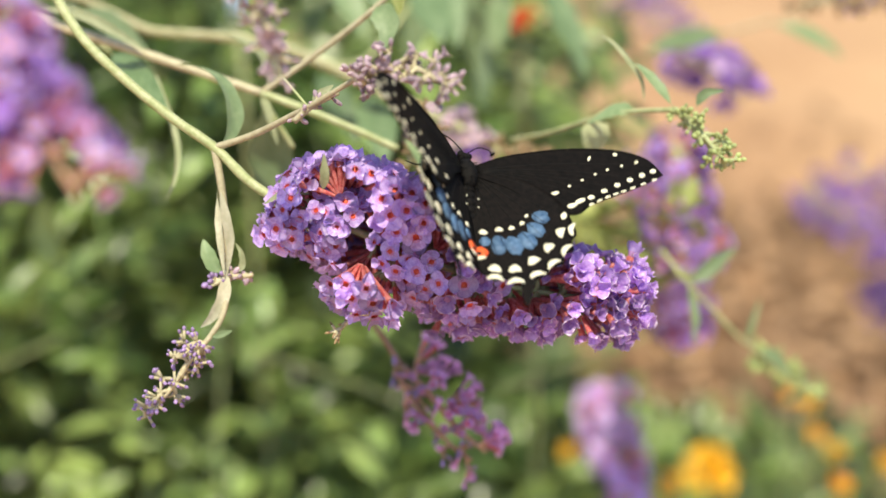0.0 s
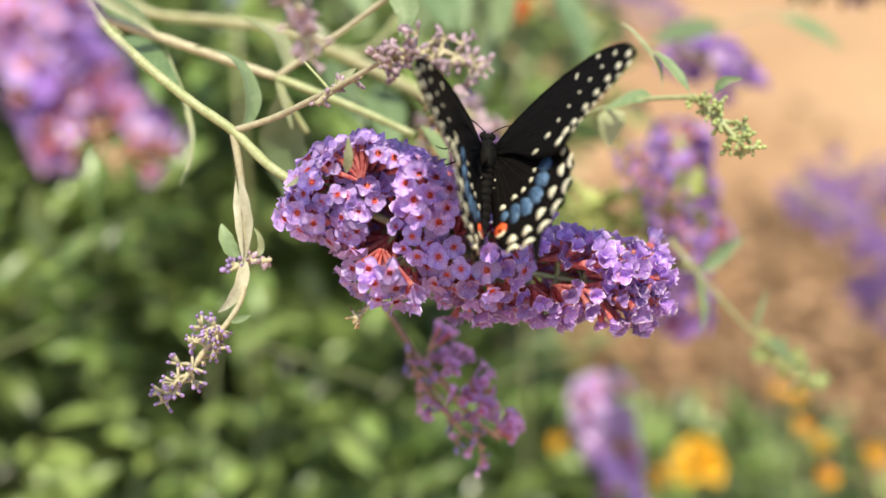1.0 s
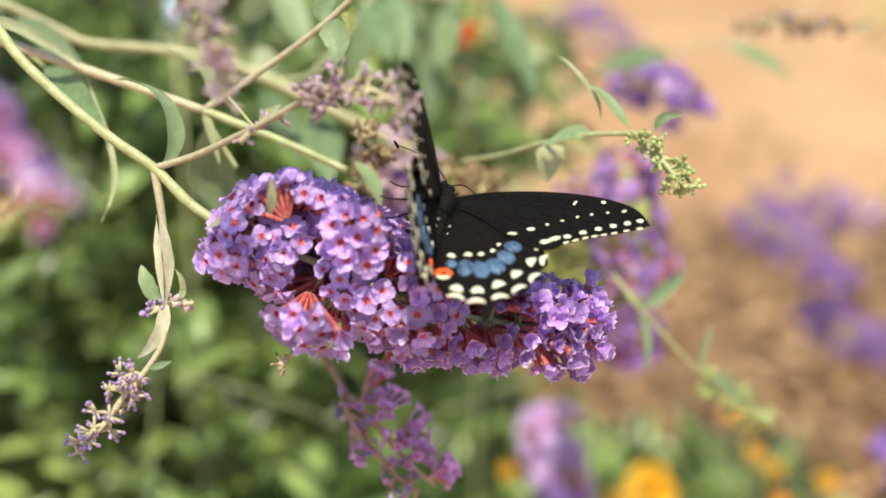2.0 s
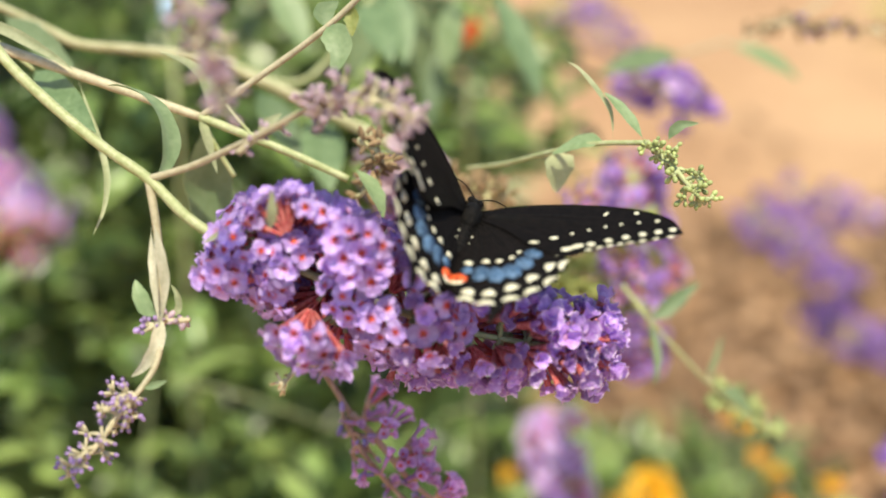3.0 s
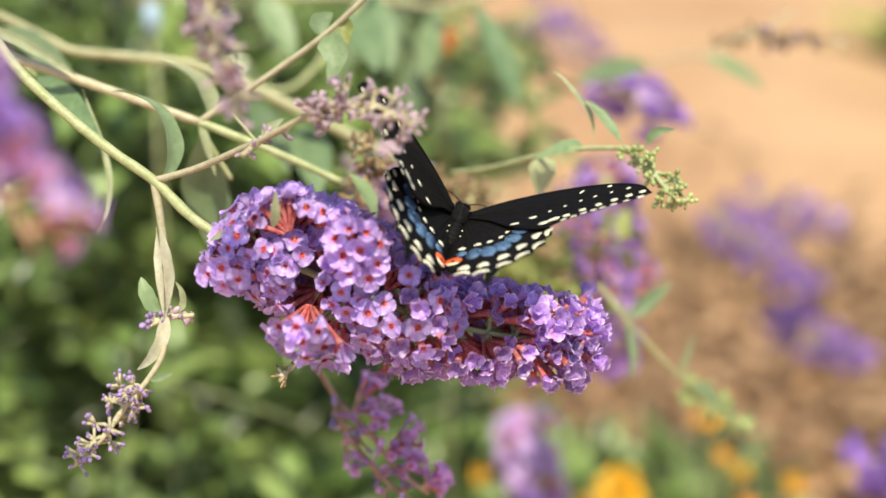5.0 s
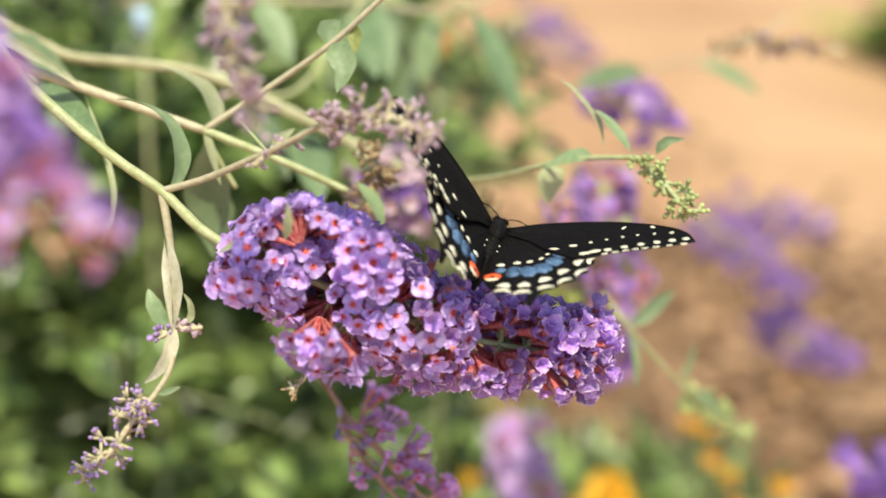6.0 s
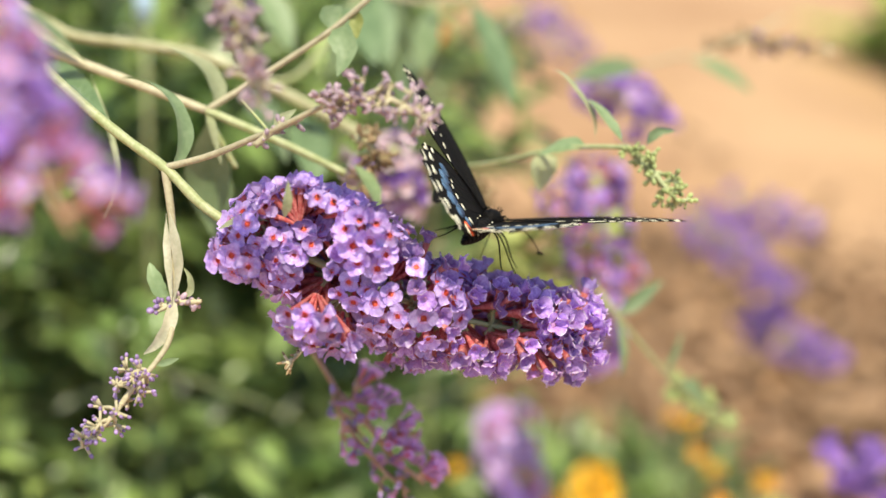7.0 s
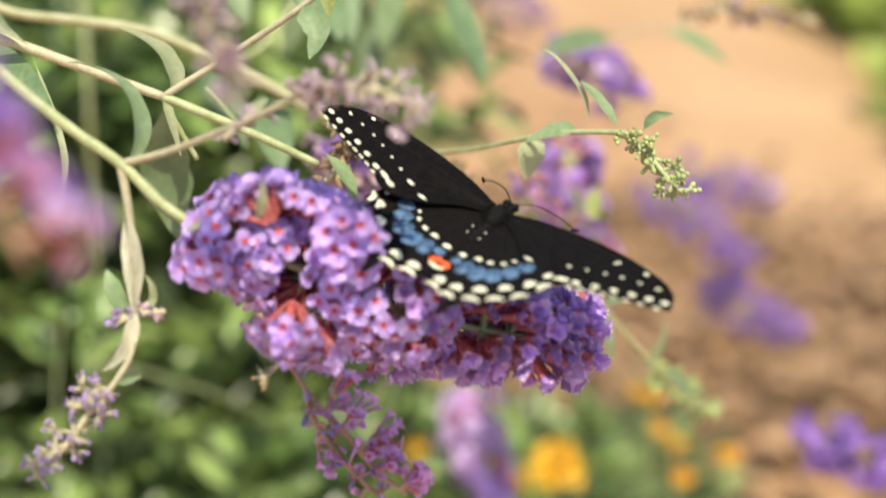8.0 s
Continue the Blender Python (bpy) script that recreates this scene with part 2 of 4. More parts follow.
def floret_mesh(seed, length=0.0085, size=0.0036, cup=0.15, petals=0, tubes=1, eye=2, halo=3, rim=4):
    """One floret: a narrow tube that widens to a limb of four crimped lobes round a deep eye. z points out of the tube."""
    rng = random.Random(seed)
    bm = bmesh.new()
    sides = 8
    rings = []
    for s, r in ((0, 0.0005), (0.4, 0.0006), (0.8, 0.0009), (1, 0.0011)):
        rings.append([bm.verts.new((r * math.cos(a), r * math.sin(a), s * length)) for a in (2 * math.pi * k / sides for k in range(sides))])
    for a, b in zip(rings, rings[1:]):
        for k in range(sides):
            bm.faces.new((a[k], a[(k + 1) % sides], b[(k + 1) % sides], b[k])).material_index = tubes
    centre = bm.verts.new((0, 0, length - 0.0007))
    for k in range(sides):
        bm.faces.new((rings[-1][k], rings[-1][(k + 1) % sides], centre)).material_index = eye
    for lobe in range(4):
        a0 = math.pi / 2 * lobe + rng.uniform(-0.12, 0.12)
        tilt = cup + rng.uniform(-0.32, 0.32)
        big = size * rng.uniform(0.85, 1.12)
        fold = rng.uniform(-0.0006, 0.0007)
        grid = []
        for s in (0, 0.25, 0.5, 0.75, 0.91, 1):
            r = 0.0008 + (big - 0.0008) * s / math.sqrt(1 + 0.35 * tilt * tilt)
            half = (0.66 + 0.24 * math.sin(math.pi * min(s, 0.75))) * (0.98 if s < 0.9 else 0.86 if s < 1 else 0.62)
            row = []
            for j in range(5):
                q = j / 2 - 1
                rr = r * (1 - 0.10 * q * q * s)
                a = a0 + half * q
                lift = tilt * (rr - 0.0008) * (1.3 - 0.5 * s) + (0.00032 * rng.uniform(-1, 1) + 0.0005 * abs(q) ** 2) * s + (fold - 0.0004) * s * s * math.cos(3 * q)
                row.append(bm.verts.new((rr * math.cos(a), rr * math.sin(a), length + 0.0001 + lift)))
            grid.append(row)
        for i, (a, b) in enumerate(zip(grid, grid[1:])):
            for k in range(4):
                bm.faces.new((a[k], b[k], b[k + 1], a[k + 1])).material_index = halo if i == 0 else rim if i == 4 else petals
    me = bpy.data.meshes.new("floret")
    bm.to_mesh(me)
    bm.free()
    for p in me.polygons:
        p.use_smooth = True
    return me


def floret_set(mats, seed, cups, size=0.0036, length=0.0085):
    made = []
    for i, cup in enumerate(cups):
        me = floret_mesh(seed + i, length, size, cup)
        for m in mats:
            me.materials.append(m)
        made.append(me)
    return made


def flower_spike(label, axis, reach, rounds, bunches, meshes, lean, stalk, seed, group="", length=0.0085, gaps=0.1, stems=0.0009, scale=1.0, each=5, ragged=0.14, spread=0.62, late=(), whorls=0.0, bare=(), face=None, far=9.0):
    """A panicle: a stalk along axis, with rounds of bunches, each of a few florets that fan out from one twig.
    reach: outer radius from base to tip; lean: how far bunches tip towards the end; late: florets that take over past the middle;
    whorls: swell of the bunches along the stalk; bare: (place, radius) without florets; face: side on which the bunches stand; far: florets that look further back than this are joined."""
    rng = random.Random(seed)
    line = glide(axis, 12)
    thing = tagged(new("flower_spike"), label, "flower", group)
    part("stalk", tube(bmesh.new(), axis, stems * 1.3, stems * 0.6, 7, 6), stalk, thing)
    twigs = bmesh.new()
    back = bmesh.new()
    for i in range(rounds):
        s = (i + 0.5) / rounds
        k = s * (len(line) - 1)
        at = line[int(k)].lerp(line[min(int(k) + 1, len(line) - 1)], k % 1)
        way = (line[min(int(k) + 2, len(line) - 1)] - line[max(int(k) - 1, 0)]).normalized()
        side = way.orthogonal().normalized()
        up = way.cross(side)
        f = s * (len(reach) - 1)
        out = reach[int(f)] + (reach[min(int(f) + 1, len(reach) - 1)] - reach[int(f)]) * (f % 1)
        count = max(3, round(bunches * (0.35 + 0.65 * out / max(reach))))
        for j in range(count):
            if rng.random() < gaps:
                continue
            a = 2 * math.pi * (j + 0.5 * (i % 2) + rng.uniform(-0.22, 0.22)) / count
            radial = math.cos(a) * side + math.sin(a) * up
            if face and radial.dot(face) < 0.25:
                continue
            tip = lean[0] + (lean[1] - lean[0]) * s + rng.uniform(-0.15, 0.15)
            main = radial * math.cos(tip) + way * math.sin(tip)
            here = out * (1 + ragged * rng.uniform(-1, 0.6)) * (1 + whorls * math.sin(2 * math.pi * 5.5 * s))
            heart = at + radial * here * 0.3 + way * rng.uniform(-1, 1) * 0.0012
            tube(twigs, [at, at.lerp(heart, 0.5) + way * 0.0006, heart], 0.0007, 0.0005, 5, 2)
            b0, b1 = main.orthogonal().normalized(), None
            b1 = main.cross(b0)
            for m in range(each):
                turn = 6.283 * (m + rng.uniform(-0.25, 0.25)) / max(1, each - 1)
                wide = spread * rng.uniform(0.6, 1.15) if m else 0.12
                direction = (main + wide * (math.cos(turn) * b0 + math.sin(turn) * b1)).normalized()
                grow = scale * rng.uniform(0.78, 1.15)
                run = max(0.0004, here * 0.72 * rng.uniform(0.9, 1.08) - length * grow)
                foot = heart + direction * run
                if any((foot + direction * length * grow - Vector(p)).length < r for p, r in bare):
                    continue
                kind = rng.choice(late if late and rng.random() < 2.4 * (s - 0.22) else meshes)
                grow *= 0.98 if late and kind in late else 1.0
                m4 = Matrix.Translation(foot) @ turned(direction, rng.uniform(0, 6.28)) @ Matrix.Scale(grow, 4)
                if direction.y > far:
                    had = len(back.verts)
                    back.from_mesh(kind)
                    back.verts.ensure_lookup_table()
                    bmesh.ops.transform(back, matrix=m4, verts=back.verts[had:])
                else:
                    placed("floret", kind, m4, thing)
                tube(twigs, [heart, heart.lerp(foot, 0.5), foot + direction * 0.0006], 0.0005, 0.0006, 5, 1)
    tagged(part("stalk_mass", twigs, stalk, thing), kind="stuff")
    if back.verts:
        tagged(part("floret_mass", back, list(meshes[0].materials), thing), kind="stuff")
    else:
        back.free()
    return thing


def fan(thing, heart, tips, meshes, seed, stalk):
    """Long-tubed florets that spread from one point of a spike."""
    rng = random.Random(seed)
    heart = Vector(heart)
    for tip in tips:
        way = Vector(tip) - heart
        grow = rng.uniform(0.84, 1.0)
        foot = heart + way * 0.12
        m = Matrix.Translation(foot) @ turned(way, rng.uniform(0, 6.28)) @ Matrix.Diagonal((grow, grow, way.length * 0.88 / 0.0085, 1))
        placed("floret", rng.choice(meshes), m, thing)


def bud_spike(label, axis, reach, bunches, each, bud_mat, stalk, seed, size=0.0011, stalks=0.0008, open_florets=(), share=0.12, long=1.3, clump=0.0022, name="bud_cluster", kinds="flower buds"):
    """A young or spent panicle: bunches of small buds, each bunch on a side twig of the stalk."""
    rng = random.Random(seed)
    line = glide(axis, 14)
    thing = tagged(new(name), label, kinds)
    part("stalk", tube(bmesh.new(), axis, stalks * 1.2, stalks * 0.6, 7, 6, 0.2), stalk, thing)
    twigs = bmesh.new()
    shape = bmesh.new()
    ball(shape, (0, 0, size * 0.9), (size * 0.8, size * 0.8, size * long), u=8, v=6)
    ball(shape, (0, 0, -size * 0.2), (size * 0.6, size * 0.6, size * 0.7), u=8, v=5, mat=1)
    shared = None
    for i in range(bunches):
        s = min(1.0, (i + rng.uniform(0.2, 0.8)) / bunches)
        k = s * (len(line) - 1)
        at = line[int(k)]
        way = (line[min(int(k) + 1, len(line) - 1)] - line[max(int(k) - 1, 0)]).normalized()
        side = way.orthogonal().normalized()
        a = i * 2.4 + rng.uniform(-0.5, 0.5)
        radial = math.cos(a) * side + math.sin(a) * way.cross(side)
        f = s * (len(reach) - 1)
        out = (reach[int(f)] + (reach[min(int(f) + 1, len(reach) - 1)] - reach[int(f)]) * (f % 1)) * rng.uniform(0.5, 1.0)
        main = (radial + way * rng.uniform(0.0, 0.8)).normalized()
        heart = at + main * max(0.0, out - clump * 0.5)
        tube(twigs, [at, at.lerp(heart, 0.5) - way * 0.0006, heart], 0.0006, 0.00045, 5, 2)
        for m in range(each):
            direction = (main * 0.5 + Vector((rng.gauss(0, 1), rng.gauss(0, 1), rng.gauss(0, 1))).normalized()).normalized()
            foot = heart + direction * clump * rng.uniform(0.3, 1.0)
            tube(twigs, [heart, heart.lerp(foot, 0.6), foot], 0.0004, 0.0004, 5, 1)
            pose_m = Matrix.Translation(foot) @ turned(direction) @ Matrix.Scale(rng.uniform(0.65, 1.2), 4)
            if open_florets and rng.random() < share:
                placed("floret", rng.choice(open_florets), pose_m @ Matrix.Translation((0, 0, -0.003)) @ Matrix.Scale(0.6, 4), thing)
            elif shared is None:
                first = part("bud", shape, [bud_mat, stalk], thing)
                first.matrix_basis = pose_m
                shared = first.data
            else:
                placed("bud", shared, pose_m, thing)
    tagged(part("stalk_mass", twigs, stalk, thing), kind="stuff")
    return thing


def branch(label, stems, leaves, curved=(), group=""):
    """A branch: stems as (points, radius, radius, material), leaves as (base, tip, width, face, bow, material), curved leaves as (midrib, width, face, material)."""
    thing = tagged(new("branch"), label, "branch", group)
    for points, r0, r1, material in stems:
        bm = tube(bmesh.new(), points, r0, r1, 10, 8, 0.1)
        part("stem", bm, material, thing)
    for base, tip, width, face, bow, material in leaves:
        part("leaf", blade(bmesh.new(), base, tip, width, face, bow, 0.25, 0.01, 14), material, thing)
    for midrib, width, face, material in curved:
        part("leaf", ribbon(bmesh.new(), midrib, width, face), material, thing)
    return thing


# ---- ground and distance ----
def ground():
    bm = bmesh.new()
    bmesh.ops.create_grid(bm, x_segments=90, y_segments=90, size=5.0)
    for v in bm.verts:
        v.co += Vector((0.6, 3.5, 0.02 * noise.noise(v.co * 2.3) + 0.012 * noise.noise(v.co * 7)))
    edge = [e for e in bm.edges if e.is_boundary]
    far = bmesh.ops.extrude_edge_only(bm, edges=edge)["geom"]
    for v in [g for g in far if isinstance(g, bmesh.types.BMVert)]:
        v.co = Vector((0.6 + (v.co.x - 0.6) * 40, 3.5 + (v.co.y - 3.5) * 40, -0.02))
    tagged(part("ground", bm, CLAY), "bare sunlit orange clay path and soil", "ground", kind="structure")


ground()


def scatter_leaves(name, label, boxes, count, length, width, seed, material, category="foliage", kind="stuff", droop=0.5):
    """Many leaves in loose sprays filling boxes of (x, y, z) ranges; the mesh is one sheet of separate blades."""
    rng = random.Random(seed)
    bm = bmesh.new()
    weights = [(b[1] - b[0]) * (b[3] - b[2]) * (b[5] - b[4]) for b in boxes]
    for _ in range(count // 6):
        b = rng.choices(boxes, weights)[0]
        while True:
            u, v = rng.uniform(-1, 1), rng.uniform(-1, 1)
            if abs(u) ** 3 + abs(v) ** 3 < 1.05 + 0.25 * math.sin(5 * math.atan2(v, u) + seed):
                break
        swell = 1 - 0.25 * (u * u + v * v)
        heart = Vector((b[0] + (b[1] - b[0]) * (u + 1) / 2, b[2] + (b[3] - b[2]) * (v + 1) / 2, b[4] + (b[5] - b[4]) * rng.uniform(0, 1) * swell))
        way = Vector((rng.uniform(-1, 1), rng.uniform(-1, 0.6), rng.uniform(-0.2, 1))).normalized()
        tube(bm, [heart - way * length * 1.1, heart + Vector((0, 0, 0.003)), heart + way * length * 1.1], 0.0016, 0.0009, 4, 2)
        for k in range(6):
            base = heart + way * length * (k / 3 - 0.8)
            out = Vector((rng.uniform(-1, 1), rng.uniform(-1, 1), rng.uniform(-droop, 0.6))).normalized()
            blade(bm, base, base + (out + way * 0.5).normalized() * length * rng.uniform(0.6, 1.2), width * rng.uniform(0.7, 1.3), (rng.uniform(-0.5, 0.5), rng.uniform(-0.6, 0.2), 1), rng.uniform(-0.05, 0.2), 0.3, n=5)
    return tagged(part(name, bm, material), label, category, kind=kind)


def mulch():
    """Loose bark chips lying on the soil beside the bed."""
    rng = random.Random(15)
    bm = bmesh.new()
    for _ in range(1500):
        x, y = rng.gauss(0.62, 0.35), rng.gauss(1.35, 0.28)
        size = rng.uniform(0.015, 0.05)
        m = Matrix.Translation((x, y, 0.02 + rng.uniform(0, 0.02))) @ Euler((rng.uniform(-0.5, 0.5), rng.uniform(-0.5, 0.5), rng.uniform(0, 6.3))).to_matrix().to_4x4() @ Matrix.Diagonal((size, size * rng.uniform(0.25, 0.6), size * 0.15, 1))
        made = bmesh.ops.create_cube(bm, size=1, matrix=m)
        for v in made["verts"]:
            v.co += Vector((rng.uniform(-1, 1), rng.uniform(-1, 1), rng.uniform(-1, 1))) * size * 0.12
    tagged(part("mulch", bm, MULCH), "brown bark mulch scattered over orange soil", "mulch", kind="stuff")


mulch()
scatter_leaves("foliage", "dense sunlit green leaves of the butterfly bush", [(-0.75, 0.0, 0.52, 1.0, 0.05, 0.66), (-0.9, -0.2, 0.9, 1.7, 0.0, 0.60)], 7800, 0.034, 0.0125, 5, FOLIAGE)
scatter_leaves("foliage", "long grey-green leaves high in the bush", [(-0.50, 0.06, 0.68, 1.0, 0.36, 0.64)], 1500, 0.055, 0.016, 27, FOLIAGE)
scatter_leaves("foliage", "broad shaded leaves low in the bush", [(-1.1, 0.05, 0.95, 1.7, 0.0, 0.5)], 3000, 0.07, 0.028, 18, FOLIAGE)
scatter_leaves("foliage", "small olive leaves between spent florets", [(0.050, 0.094, 0.395, 0.435, 0.552, 0.596)], 110, 0.016, 0.006, 19, OLIVE)
scatter_leaves("foliage", "upright green leafy shoots behind the blooms", [(-0.10, 0.11, 0.72, 1.1, 0.2, 0.62)], 900, 0.06, 0.017, 16, FOLIAGE)
scatter_leaves("foliage", "soft grey-green leaves hanging above the blooms", [(0.025, 0.100, 0.60, 0.72, 0.545, 0.612)], 66, 0.032, 0.010, 44, FOLIAGE)
scatter_leaves("foliage", "low green leaves of flowering bedding plants", [(-0.1, 0.20, 0.60, 0.95, 0.02, 0.27), (0.12, 0.36, 0.72, 1.0, 0.0, 0.17), (0.0, 0.16, 0.55, 0.8, 0.10, 0.34), (0.14, 0.38, 0.56, 0.95, 0.02, 0.24)], 3600, 0.034, 0.014, 6, FOLIAGE)
scatter_leaves("foliage", "fresh green leaves at the front of the bush", [(-0.17, 0.09, 0.50, 0.66, 0.16, 0.37)], 480, 0.032, 0.013, 31, FOLIAGE)
scatter_leaves("foliage", "bright green leaves of a low far plant", [(1.24, 1.75, 1.95, 2.3, 0.0, 0.16), (1.56, 2.8, 2.4, 3.4, 0.0, 0.22)], 1300, 0.13, 0.07, 7, FOLIAGE_LIGHT, droop=0.1)

# ---- the flower that the butterfly feeds on ----
MAIN_FLORETS = floret_set((PETAL, TUBE, EYE_RED, HALO, PETAL), 11, (0.05, 0.15, -0.2, 0.3, 0.5, 0.1, -0.35, 0.8))
CUPPED = floret_set((PETAL_CUP, TUBE, HALO, PETAL_CUP, PETAL_RIM), 31, (1.1, 1.6, 2.2, 2.8, 0.8, 1.3, 1.9))
PINK_FLORETS = floret_set((PETAL_PINK, TUBE, EYE_RED, HALO, PETAL_PINK), 51, (0.3, 0.5, 0.7))
HALF_OPEN = floret_set((PETAL_PINK, HALO, EYE_RED, HALO, PETAL_PINK), 61, (1.6, 2.2, 2.8))
DARK_FLORETS = floret_set((PETAL_DARK, PETAL_DARK, HALO, PETAL_DARK, PETAL_DARK), 71, (0.3, 0.5, 0.7))
FADED_FLORETS = floret_set((PETAL_FADED, PETAL_FADED, PEACH, PETAL_FADED, PETAL_FADED), 111, (0.8, 1.1, 1.4))
CORAL_FLORETS = floret_set((PETAL, TUBE_CORAL, TUBE_CORAL, TUBE_CORAL, PETAL), 121, (0.6, 1.0, 0.3))
LILAC_FLORETS = floret_set((PETAL_LILAC, TUBE, HALO, PETAL_LILAC, PETAL_LILAC), 131, (0.4, 0.8, 1.2))

main_bloom = flower_spike("full bloom of violet florets with orange-red eyes", [(-0.0376, 0.2759, 0.6396), (-0.0120, 0.2706, 0.6300), (0.0094, 0.2673, 0.6227), (0.0309, 0.2656, 0.6188), (0.0448, 0.2662, 0.6178)],
             (0.0106, 0.0146, 0.0150, 0.0136, 0.0120, 0.0106, 0.0084), 13, 8, MAIN_FLORETS, (-0.5, 1.25), STEM, 3, "bloom spikes", scale=0.92, ragged=0.36, spread=0.84, gaps=0.17, late=CUPPED, each=8, whorls=0.08,
             bare=(((-0.0263, 0.2652, 0.6506), 0.0038), ((-0.0209, 0.2590, 0.6395), 0.0016), ((-0.0215, 0.2560, 0.6370), 0.0042)), far=0.25)
fan(main_bloom, (-0.0247, 0.2784, 0.6410), [(-0.0365, 0.2700, 0.6472), (-0.0344, 0.2681, 0.6509), (-0.0324, 0.2733, 0.6507), (-0.0294, 0.2688, 0.6533), (-0.0267, 0.2725, 0.6523), (-0.0236, 0.2677, 0.6544), (-0.0208, 0.2712, 0.6528), (-0.0178, 0.2669, 0.6535), (-0.0150, 0.2700, 0.6510), (-0.0123, 0.2655, 0.6512), (-0.0099, 0.2674, 0.6484), (-0.0328, 0.2645, 0.6504), (-0.0210, 0.2629, 0.6537), (-0.0172, 0.2632, 0.6525), (-0.0136, 0.2622, 0.6507)], MAIN_FLORETS, 12, STEM)
fan(main_bloom, (-0.0250, 0.2648, 0.6459), [(-0.0316, 0.2654, 0.6527), (-0.0295, 0.2664, 0.6540), (-0.0272, 0.2669, 0.6544), (-0.0248, 0.2660, 0.6551), (-0.0228, 0.2666, 0.6543), (-0.0347, 0.2653, 0.6493)], MAIN_FLORETS, 14, STEM)
fan(main_bloom, (-0.0374, 0.2704, 0.6378), [(-0.0448, 0.2676, 0.6378), (-0.0436, 0.2619, 0.6373), (-0.0404, 0.2604, 0.6394), (-0.0401, 0.2642, 0.6332), (-0.0364, 0.2582, 0.6376)], MAIN_FLORETS, 13, STEM)
fan(main_bloom, (-0.0202, 0.2636, 0.6290), [(-0.0293, 0.2568, 0.6237), (-0.0254, 0.2529, 0.6222), (-0.0209, 0.2504, 0.6214), (-0.0166, 0.2510, 0.6205), (-0.0123, 0.2519, 0.6200), (-0.0268, 0.2515, 0.6289), (-0.0217, 0.2483, 0.6267), (-0.0166, 0.2478, 0.6256), (-0.0180, 0.2466, 0.6302), (-0.0229, 0.2488, 0.6302), (-0.0126, 0.2488, 0.6254)], MAIN_FLORETS, 15, STEM)
fan(main_bloom, (-0.0089, 0.2680, 0.6380), [(-0.0144, 0.2560, 0.6489), (-0.0112, 0.2560, 0.6511), (-0.0073, 0.2560, 0.6504), (-0.0041, 0.2560, 0.6477), (-0.0124, 0.2560, 0.6447), (-0.0086, 0.2560, 0.6459), (-0.0046, 0.2560, 0.6427), (-0.0111, 0.2560, 0.6405), (-0.0065, 0.2560, 0.6391)], MAIN_FLORETS, 16, STEM)
flower_spike("loose half-open mauve bloom on a reddish stalk", [(-0.0119, 0.2984, 0.5793), (-0.0041, 0.2935, 0.5733), (0.0042, 0.2877, 0.5651), (0.0125, 0.2832, 0.5601)], (0.0105, 0.0115, 0.0105, 0.0085, 0.0065), 5, 9, HALF_OPEN + PINK_FLORETS[:1], (-0.1, 0.6), STEM_RED, 8, "bloom spikes", gaps=0.2, scale=0.60, each=5, ragged=0.35, spread=0.5, face=(0.75, 0.1, 0.65))
branch("thin reddish flower stalk", [([(-0.0270, 0.3108, 0.5999), (-0.0218, 0.3063, 0.5923), (-0.0172, 0.3026, 0.5864), (-0.0119, 0.2984, 0.5793)], 0.0008, 0.0008, STEM_RED)], [])
bud_spike("small closed mauve buds below a loose bloom", [(-0.0138, 0.2972, 0.5791), (-0.0080, 0.2906, 0.5716), (0.0010, 0.2846, 0.5631), (0.0082, 0.2806, 0.5590)], (0.004, 0.006, 0.006, 0.005), 13, 3, BUD, STEM_RED, 51, 0.0009, open_florets=HALF_OPEN, share=0.25, long=1.8, clump=0.003)
bud_spike("withered threads of a spent floret bunch", [(-0.0203, 0.2606, 0.6174), (-0.0244, 0.2573, 0.6149), (-0.0271, 0.2550, 0.6122)], (0.001, 0.002, 0.003), 5, 3, DRY, STEM_PALE, 52, 0.0004, stalks=0.0004, long=2.6, clump=0.002, name="spent_florets", kinds="dry florets")
flower_spike("drooping violet bloom close to the camera", [(-0.0832, 0.1950, 0.7081), (-0.0718, 0.1870, 0.6976), (-0.0590, 0.1760, 0.6804)], (0.0082, 0.0090, 0.0080, 0.0070, 0.0055), 8, 6, CORAL_FLORETS + PINK_FLORETS[:1] + DARK_FLORETS[:1], (-0.5, 0.3), PEACH, 9, "bloom spikes", gaps=0.45, whorls=0.25, each=5, ragged=0.55, spread=0.95, scale=0.78)
flower_spike("hanging lilac bloom among low leaves", [(0.0828, 0.5244, 0.4310), (0.0895, 0.5120, 0.4030), (0.0985, 0.4950, 0.3730)], (0.0185, 0.0165, 0.0105, 0.0060, 0.0030), 8, 7, LILAC_FLORETS + PINK_FLORETS[:1], (-0.9, 0.2), STEM, 10, "bloom spikes", scale=1.2, gaps=0.30, ragged=0.45, whorls=0.15, late=MAIN_FLORETS[:3])
